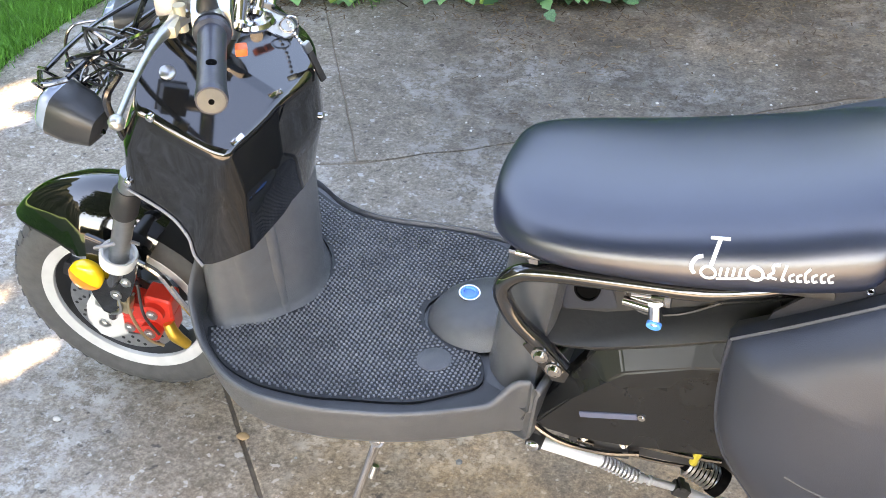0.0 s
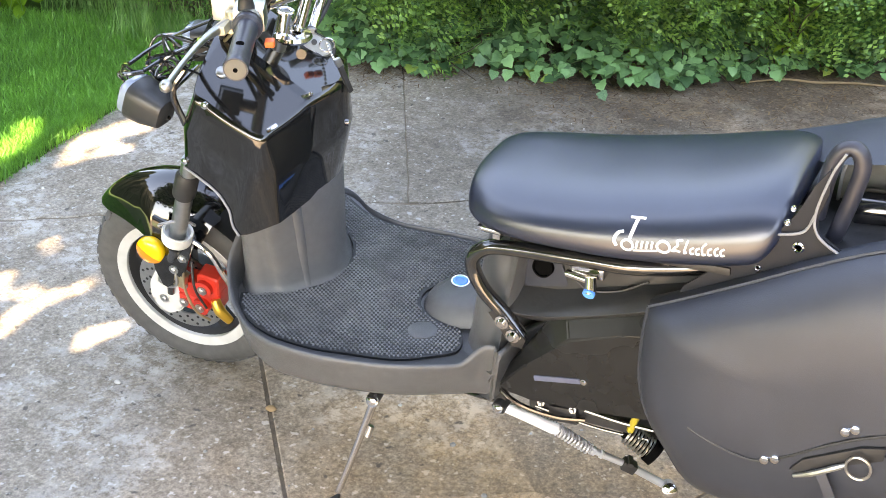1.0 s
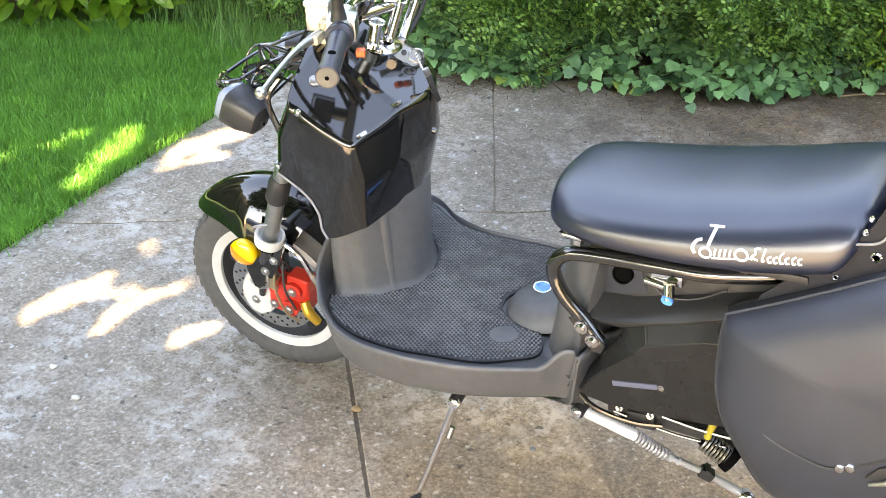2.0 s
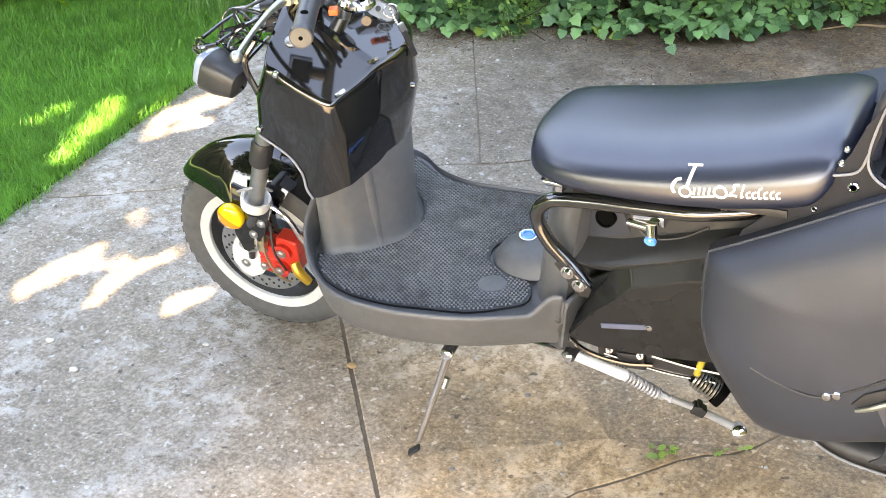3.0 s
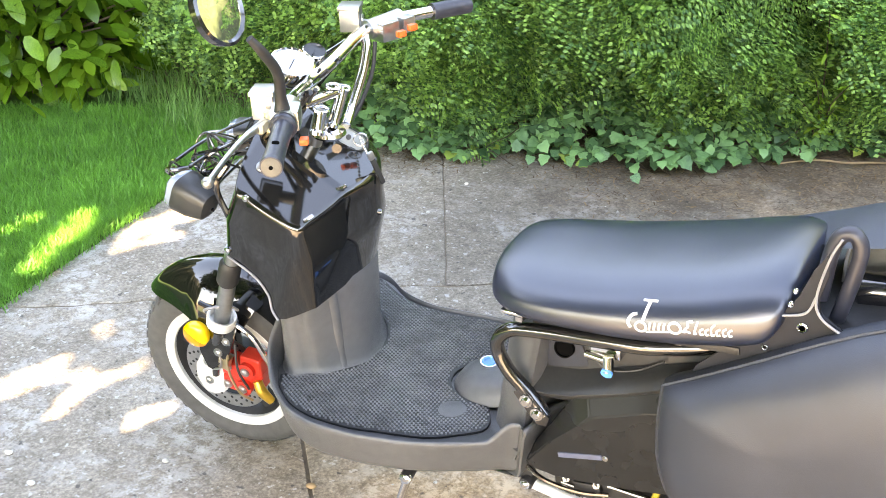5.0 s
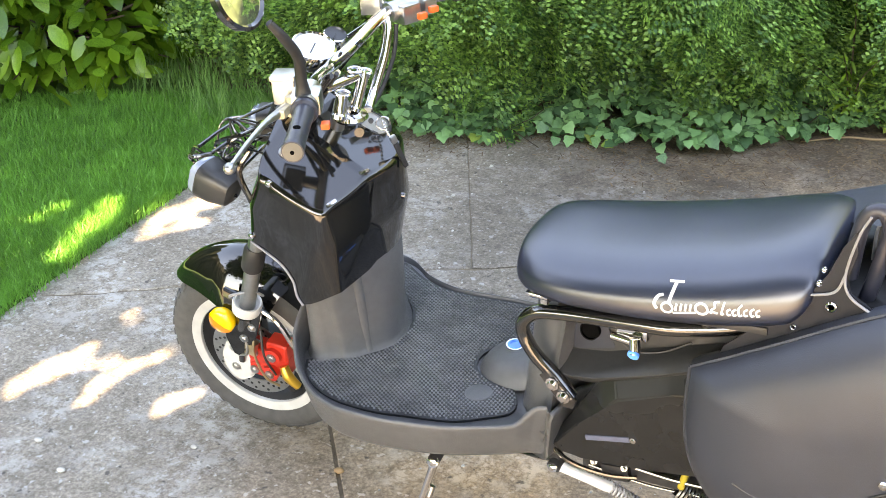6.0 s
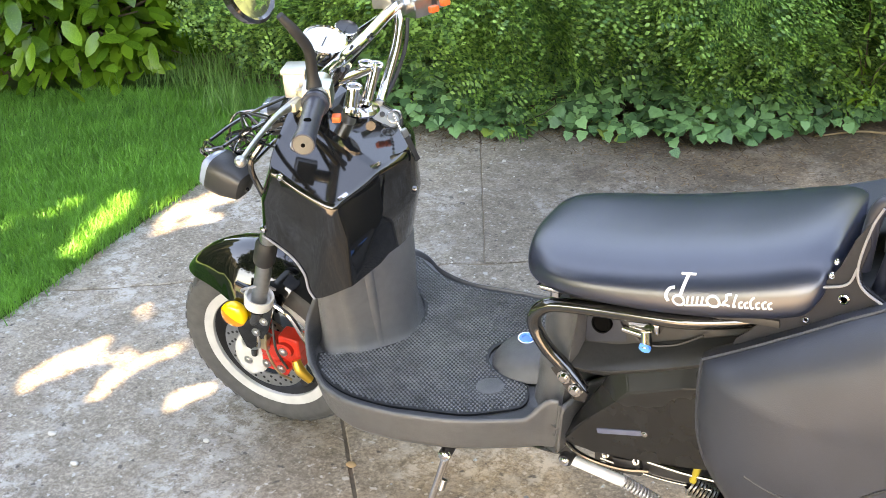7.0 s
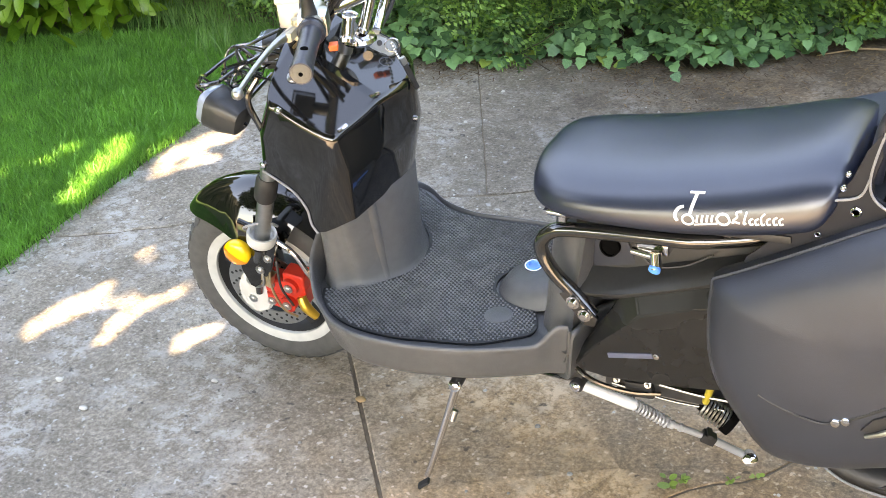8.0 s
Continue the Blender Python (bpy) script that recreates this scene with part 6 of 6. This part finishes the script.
def hedge():
    """Fine-leaved evergreen shrub behind the ivy: limbs with hanging sprays."""
    plant = tagged(empty("hedge", (-0.3, 2.9, 0)), "dense green small-leaved evergreen hedge", "hedge")
    off = Vector((-0.3, 2.9, 0))
    bm = bmesh.new()
    for i in range(26):
        x = -2.6 + 0.19 * i + rng.normal() * 0.05
        y0 = float(np.interp(x, *IVY_EDGE)) + 0.75
        for k in range(3):
            tip = Vector((x + rng.normal() * 0.25, y0 - rng.uniform(0.1, 0.5), rng.uniform(0.3, 1.0)))
            tube(bm, [Vector((x, y0, 0)) - off, Vector((x, y0 - 0.05, tip.z * 0.5)) - off, tip - off], [0.014, 0.009, 0.003], 6, 4)
    tagged(part("limb", bm, M["bark"], plant), kind="stuff")
    # feathery sprays: an axis with side twigs, each set with small leaves
    L = 0.20
    lv, lf = [], []
    for k in range(6):
        t = (k + 0.6) / 6
        for sd in (-1, 1):
            c0 = np.array((0.0, t * L, -0.20 * L * t * t))
            tl = 0.085 * (1.1 - 0.75 * t)
            td = np.array((sd * 0.72, 0.68, -0.12))
            for j in range(4):
                c = c0 + td * tl * (j + 0.7) / 4 + np.array((0, 0, -0.012 * (j / 3) ** 2))
                for e in (-1, 1):
                    ld = np.array((td[0] * 0.55 - e * 0.75 * td[1], td[1] * 0.55 + e * 0.75 * td[0], 0.12)) * 0.0155
                    wd = np.array((ld[1] * 0.26, -ld[0] * 0.26, 0.002))
                    q = len(lv)
                    lv += [c, c + ld * 0.5 + wd, c + ld, c + ld * 0.5 - wd]
                    lf.append((q, q + 1, q + 2, q + 3))
    base = np.array(lv)
    nv = len(base)
    n = 6200
    V, F = [], []
    for i in range(n):
        x = rng.uniform(-3.5, 1.9)
        y0 = float(np.interp(x, *IVY_EDGE)) + 0.42 + 0.15 * max(0, -1.9 - x)
        z = rng.uniform(0.14, 1.05) if i < n * 0.9 else rng.uniform(1.0, 2.1)
        bulge = 0.30 * noise.noise((x * 1.7, z * 2.3, 4.0)) + 0.32 * noise.noise((x * 4.0, z * 5.5, 9.0))
        depth = abs(rng.normal()) * 0.06
        y = y0 - 0.20 * min(1, z / 0.5) + 0.10 * max(0, z - 0.6) - bulge + depth
        # boughs lean the same way over a patch
        yaw = math.pi + 1.8 * noise.noise((x * 1.6, z * 2.0, 7.0)) + rng.normal() * 0.35
        m = np.array(Euler((-rng.uniform(-0.25, 0.8), 1.4 * noise.noise((x * 2, z * 2, 3.0)) + rng.normal() * 0.45, yaw)).to_matrix())
        s = rng.uniform(0.8, 1.6)
        V.append(base @ m.T * s + np.array((x, y, z)) - np.array(off))
        F += [tuple(a + i * nv for a in q) for q in lf]
    ob = from_arrays("leaves", np.concatenate(V).tolist(), F, M["needle"], plant)
    tagged(ob, kind="stuff")
    # near-black sheet inside the hedge: shade between the boughs, put into its colour
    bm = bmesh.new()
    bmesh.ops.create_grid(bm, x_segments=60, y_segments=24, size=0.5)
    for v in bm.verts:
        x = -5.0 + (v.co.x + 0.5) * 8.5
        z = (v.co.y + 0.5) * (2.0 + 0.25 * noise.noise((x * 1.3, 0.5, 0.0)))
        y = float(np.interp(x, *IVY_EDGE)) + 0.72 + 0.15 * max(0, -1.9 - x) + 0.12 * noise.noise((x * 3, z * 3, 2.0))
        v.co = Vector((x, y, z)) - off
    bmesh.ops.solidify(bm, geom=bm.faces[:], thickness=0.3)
    part("shade_core", bm, M["shade_core"], plant, smooth=False)


M["twig"] = mat("twig_bark", (0.26, 0.18, 0.10), 0.9, 0, 40, 0.3)
# foliage darkened to near black: shade is in the colour
M["shade_core"] = mat("shaded_foliage", (0.012, 0.022, 0.008), 0.9, 0, 18, 0.6, bump=1.0, bump_scale=40, second=(0.03, 0.05, 0.015))
hedge()


def laurel():
    at = Vector((-3.24, 1.72, 0))
    plant = tagged(empty("laurel_bush", at), "laurel bush with broad glossy leaves behind the lawn", "bush")
    base, fs = leaf_mesh("laurel")
    me = bpy.data.meshes.new("laurel_leaf")
    me.from_pydata([tuple(p) for p in base], [], fs)
    me.materials.append(M["laurel"])
    me.shade_smooth()
    bm = bmesh.new()
    rows = []
    for i in range(400):
        a = rng.uniform(0, 2 * math.pi)
        z = rng.uniform(0.03, 1.3)
        r = 0.72 * math.sqrt(max(0.1, 1 - ((z - 0.6) / 0.95) ** 2)) * rng.uniform(0.8, 1.05)
        tip = Vector((math.cos(a) * r, math.sin(a) * r * 0.85, z))
        tube(bm, [Vector((tip.x * 0.15, tip.y * 0.15, z * 0.35)), tip * 0.6 + Vector((0, 0, 0.05)), tip], [0.009, 0.006, 0.003], 5, 3)
        for k in range(11):
            q = Vector((rng.normal(), rng.normal(), rng.normal())) * 0.055
            rows.append((*(tip * (1 - 0.05 * k) + q), rng.uniform(0.09, 0.14), a - math.pi / 2 + rng.normal() * 0.8, -rng.uniform(-0.2, 1.1), rng.normal() * 0.5))
    tagged(part("limb", bm, M["bark"], plant), kind="stuff")
    cv = Vector((0.75, -1.65, 0)).normalized()
    rows.sort(key=lambda r: -(r[0] * cv.x + r[1] * cv.y))
    for x, y, z, s, yaw, tilt, roll in rows[:280]:
        ob = new("leaf", me)
        ob.parent = plant
        ob.matrix_basis = Matrix.LocRotScale((x, y, z), Euler((tilt, roll, yaw)), (s, s, s))
    rest = scatter_leaves("laurel", rows[280:], "leaves", M["laurel_many"])
    rest.parent = plant
    tagged(rest, kind="stuff")


laurel()

def sapling(x, y):
    plant = tagged(empty("sapling", (x, y, 0)), "bright green sapling with narrow leaves at the hedge foot", "sapling")
    base, fs = leaf_mesh("laurel")
    me = bpy.data.meshes.new("sapling_leaf")
    me.from_pydata([(0.6 * p[0], p[1], p[2]) for p in base], [], fs)
    me.materials.append(M["sapling"])
    me.shade_smooth()
    for k in range(5):
        top = Vector((rng.uniform(-0.16, 0.16), rng.uniform(-0.1, 0.02), rng.uniform(0.14, 0.30) if k < 4 else 0.5))
        bm = bmesh.new()
        tube(bm, [Vector((0, 0, 0)), Vector((top.x * 0.3, top.y * 0.3, top.z * 0.6)), top], [0.004, 0.003, 0.0015], 6, 4)
        part("stem", bm, M["bark"], plant)
        for i in range(16):
            t = 0.3 + 0.7 * i / 15
            ob = new("leaf", me)
            ob.parent = plant
            sc = rng.uniform(0.032, 0.055)
            ob.matrix_basis = Matrix.LocRotScale((top.x * t * t, top.y * t * t, top.z * t), Euler((-rng.uniform(0.0, 1.0), rng.normal() * 0.4, i * 2.4 + rng.normal() * 0.4)), (sc, sc, sc))


M["sapling"] = mat("sapling_leaf", (0.12, 0.27, 0.02), 0.4, 0, 30, 0.2, obj_rand=0.5, second=(0.24, 0.44, 0.05), trans=0.3)
sapling(-0.10, 2.22)

# ---- unseen shade tree, added behind the camera to dapple the sunlight ----
def off_streak(x, y, x0, y0, x1, y1):
    """Distance of a ground point from the line between two others."""
    dx, dy = x1 - x0, y1 - y0
    k = min(1.0, max(0.0, ((x - x0) * dx + (y - y0) * dy) / (dx * dx + dy * dy)))
    return math.hypot(x - x0 - k * dx, y - y0 - k * dy)


def shade_tree():
    c = Vector((-0.3, 0.6, 0.3)) + to_sun * 7.0
    base_at = Vector((c.x - 2.2, c.y - 0.8, 0))
    mid_gap = Vector((-1.6, 0.35, 0.0))
    tree = tagged(empty("shade_tree", base_at), "unseen leafy tree added to shade the driveway", "tree")
    bm = bmesh.new()
    tube(bm, [Vector((0, 0, -0.05)), Vector((0.2, 0.1, 1.6)), Vector((0.9, 0.3, 3.2)), c - base_at], [0.2, 0.16, 0.12, 0.05], 10)
    part("trunk", bm, M["bark"], tree)
    for k in range(12):
        a = rng.uniform(-1.4, 1.4)
        bm = bmesh.new()
        tube(bm, [Vector((0.9, 0.3, 3.2)), c - base_at + Vector((math.cos(a) * 1.2, math.sin(a) * 0.6, -0.3)), c - base_at + Vector((math.cos(a) * 3.0, math.sin(a) * 1.2, rng.uniform(-0.8, 1.2)))], [0.06, 0.035, 0.01], 6)
        part("limb", bm, M["bark"], tree)
    # a bough below the crown, added so its leaves cut sharper sun streaks
    low = mid_gap + to_sun * (0.6 * c.z / to_sun.z) - base_at
    bm = bmesh.new()
    tube(bm, [Vector((0.9, 0.3, 3.2)), Vector((0.9, 0.3, 3.2)).lerp(low, 0.6) + Vector((0, 0, 0.25)), low + Vector((-0.38, -0.4, 0.05))], [0.05, 0.025, 0.008], 6)
    part("limb", bm, M["bark"], tree)
    u = to_sun.cross(Vector((0, 0, 1))).normalized()
    w = u.cross(to_sun)
    base = np.array([(0, 0.0, 0), (0.24, 0.5, 0.04), (0, 1.0, 0), (-0.24, 0.5, 0.04)])
    fs = [(0, 1, 2), (0, 2, 3)]
    V, F = [], []
    i = 0
    for k in range(90000):
        small = k >= 38000
        if small:
            home = mid_gap + to_sun * (0.6 * c.z / to_sun.z)
            a, e = rng.uniform(-1.5, 1.5), rng.uniform(-1.4, 1.4)
            if (a / 1.35) ** 2 + (e / 1.2) ** 2 > 1 + 0.35 * noise.noise((a * 2.5, e * 2.5, 5.0)):
                continue
            p = home - c + u * a + w * e + to_sun * rng.normal() * 0.22
            size = rng.uniform(0.10, 0.16)
        else:
            a, e = rng.uniform(-4.8, 4.6), rng.uniform(-3.0, 3.1)
            # ragged rim of the crown
            rim = -1.65 if a < 0.15 else -2.8
            if e < rim + 0.35 * noise.noise((a * 0.9, 0.0, 2.0)) or abs(a) > 4.3 + 0.6 * noise.noise((e * 0.9, 4.0, 0.0)):
                continue
            p = u * a + w * e + to_sun * rng.normal() * 0.4
            size = rng.uniform(0.28, 0.42)
        q = c + p
        # where this leaf's shade falls
        g = q - to_sun * (q.z / to_sun.z)
        if not small and -2.5 < g.x < -0.7 and -0.8 < g.y < 1.5:
            continue
        if g.y > 2.7 and rng.uniform() < 0.5:
            continue
        pad = size * 0.21 - 0.03 * abs(noise.noise((g.x * 16, g.y * 9, 1.0)))
        if any(off_streak(g.x, g.y, *gap[:4]) < gap[4] + pad for gap in SUN_GAPS):
            if not small or rng.uniform() > 0.10:
                continue
            size *= 0.4
        m = np.array(Euler((rng.normal(), rng.normal(), rng.uniform(0, 6.3))).to_matrix())
        V.append((base - (0, 0.5, 0)) @ m.T * size + np.array(q - base_at))
        F += [tuple(b + i * len(base) for b in r) for r in fs]
        i += 1
    tagged(from_arrays("crown", np.concatenate(V).tolist(), F, M["canopy"], tree), kind="stuff")


# streaks of ground where the sun comes through: two ends, half width
SUN_GAPS = [
    (-1.863, 0.434, -1.978, 0.778, 0.045), (-2.118, 0.57, -2.122, 0.71, 0.020), (-1.971, 0.29, -2.012, 0.454, 0.012), (-1.75, 0.634, -1.689, 0.773, 0.030),
    (-1.821, 0.709, -1.785, 0.967, 0.026), (-1.777, 0.763, -1.698, 0.973, 0.018), (-1.498, 0.254, -1.476, 0.355, 0.008), (-1.456, 0.23, -1.435, 0.262, 0.006),
    (-1.496, -0.134, -1.461, 0.107, 0.024), (-1.55, -0.064, -1.485, 0.07, 0.006), (-1.441, -0.035, -1.413, 0.056, 0.010), (-1.294, -0.079, -1.328, 0.089, 0.024),
    (-1.382, 0.055, -1.354, 0.107, 0.006), (-1.266, 0.073, -1.282, 0.17, 0.012), (-1.086, -0.02, -1.069, 0.085, 0.016), (-1.116, -0.056, -1.113, 0.001, 0.008),
    (-1.239, 0.164, -1.27, 0.236, 0.008), (-2.5, 0.75, -2.5, 0.85, 0.025), (-2.2, 0.45, -2.2, 0.55, 0.020)]
shade_tree()


# unseen hedges added round the lawn and drive to block the low sky
def unseen_hedge(a, b, height, label):
    a, b = Vector(a), Vector(b)
    d = (b - a).normalized()
    side = Vector((-d.y, d.x, 0))
    n = int((b - a).length / 0.25)
    rows = []
    for i in range(n + 1):
        q = a + (b - a) * (i / n)
        ring = []
        for t, h in ((-0.5, 0.0), (-0.55, 0.35), (-0.5, 0.7), (-0.3, 0.95), (0.0, 1.0), (0.3, 0.95), (0.5, 0.7), (0.55, 0.35), (0.5, 0.0)):
            k = 0.18 * noise.noise(q * 1.4 + Vector((t * 3, h * 4, 0)))
            ring.append(q + side * (t * 1.2 + k) + Vector((0, 0, h * height * (1 + 0.12 * noise.noise(q * 0.9)) - 0.02)))
        rows.append(ring)
    bm = bmesh.new()
    loft(bm, rows)
    tagged(part("hedge", bm, M["shade_core"], smooth=False), label, "hedge")


unseen_hedge((-7, 6.2, 0), (6, 6.2, 0), 4.4, "unseen tall dark green trees added behind the garden hedge")
unseen_hedge((-7.5, -9, 0), (-6.8, 3.2, 0), 4.6, "unseen tall dark green hedge added beyond the lawn")
unseen_hedge((6, -10.5, 0), (-7, -10.5, 0), 1.1, "unseen low dark green hedge added across the drive")
unseen_hedge((5.5, 5, 0), (5.5, -9, 0), 3.0, "unseen tall dark green hedge added along the drive")


# ---- litter and weeds ----
def litter():
    v, f = [], []
    for i in range(3200):
        x = rng.uniform(-1.6, 1.4)
        e = float(np.interp(x, *IVY_EDGE))
        far = abs(rng.normal()) * (0.10 + 0.22 * max(0, min(1, (x + 0.9) / 0.8)))
        y = e - far + 0.06
        L, a = rng.uniform(0.008, 0.03), rng.uniform(0, 2 * math.pi)
        w = rng.uniform(0.0006, 0.002)
        k = len(v)
        dx, dy = math.cos(a) * L / 2, math.sin(a) * L / 2
        nx, ny = -math.sin(a) * w, math.cos(a) * w
        z = rng.uniform(0.001, 0.004)
        v += [(x - dx - nx, y - dy - ny, 0.0008), (x - dx + nx, y - dy + ny, 0.0008), (x + dx + nx, y + dy + ny, z), (x + dx - nx, y + dy - ny, z)]
        f.append((k, k + 1, k + 2, k + 3))
    tagged(from_arrays("leaf_litter", v, f, M["litter"]), "brown needles and leaf crumbs along the bed", "litter", kind="stuff")
    v, f = [], []
    for i in range(420):
        x, y = rng.uniform(-1.75, 1.2), rng.uniform(-0.7, 1.75)
        if y > float(np.interp(x, *IVY_EDGE)) - 0.02:
            continue
        r = rng.uniform(0.0015, 0.005) * (1.5 if rng.uniform() < 0.06 else 1)
        k = len(v)
        for a in range(6):
            t = a * math.pi / 3 + rng.uniform(-0.3, 0.3)
            v.append((x + r * math.cos(t), y + r * math.sin(t), 0.0))
        for a in range(6):
            t = a * math.pi / 3 + rng.uniform(-0.3, 0.3)
            v.append((x + 0.6 * r * math.cos(t), y + 0.6 * r * math.sin(t), r * 0.6))
        f += [(k + a, k + (a + 1) % 6, k + 6 + (a + 1) % 6, k + 6 + a) for a in range(6)] + [tuple(k + 6 + a for a in range(6))]
    tagged(from_arrays("grit", v, f, M["pebble"]), "pale grit and crumbs on the concrete", "grit", kind="stuff")


litter()


def pebble(x, y, r, label, material):
    bm = bmesh.new()
    bmesh.ops.create_icosphere(bm, subdivisions=2, radius=r, matrix=Matrix.Translation((x, y, r * 0.45)) @ Matrix.Diagonal((1.25, 0.85, 0.55, 1)))
    for q in bm.verts:
        q.co += (q.co - Vector((x, y, r * 0.45))) * 0.25 * noise.noise(q.co * 90)
    tagged(part("pebble", bm, material), label, "pebble", "loose pebbles on the concrete")


M["pebble_tan"] = mat("tan_pebble", (0.42, 0.26, 0.13), 0.7, 0, 60, 0.25)
M["pebble_pale"] = mat("pale_pebble", (0.5, 0.48, 0.43), 0.8, 0, 60, 0.2)
pebble(-0.586, -0.026, 0.010, "small tan pebble lying in the joint", M["pebble_tan"])
pebble(-1.273, -0.24, 0.009, "small pale pebble on the concrete", M["pebble_pale"])
pebble(-1.142, -0.296, 0.009, "small pale pebble on the concrete", M["pebble_pale"])
pebble(-0.93, -0.10, 0.007, "small pale pebble on the concrete", M["pebble_pale"])


def weed(x, y, size, n):
    plant = tagged(empty("weed", (x, y, 0)), "small green weed growing from the joint", "weed", "weeds in the joint")
    base, fs = leaf_mesh("laurel")
    me = bpy.data.meshes.new("weed_leaf")
    me.from_pydata([tuple(p) for p in base], [], fs)
    me.materials.append(M["ivy_young"])
    me.shade_smooth()
    for k in range(n):
        ob = new("leaf", me)
        ob.parent = plant
        sc = size * rng.uniform(0.6, 1.1)
        ob.matrix_basis = Matrix.LocRotScale((rng.normal() * 0.006, rng.normal() * 0.006, 0.002 + 0.004 * (k % 3)), Euler((rng.uniform(0.1, 0.8), rng.normal() * 0.3, k * 2.4 + rng.normal() * 0.3)), (sc * 1.5, sc, sc))


weed(0.105, -0.006, 0.024, 7)
weed(0.125, 0.008, 0.018, 6)
weed(0.205, 0.046, 0.014, 6)
weed(0.245, 0.076, 0.016, 5)

bm = bmesh.new()
tube(bm, [(-0.20, 2.05, 0.004), (-0.08, 2.12, 0.012), (0.02, 2.13, 0.016), (0.12, 2.20, 0.006), (0.3, 2.24, 0.006)], [0.002, 0.0035, 0.004, 0.004, 0.003], 6)
tagged(part("twig", bm, M["twig"]), "bare pale brown twig lying on the concrete edge", "twig")
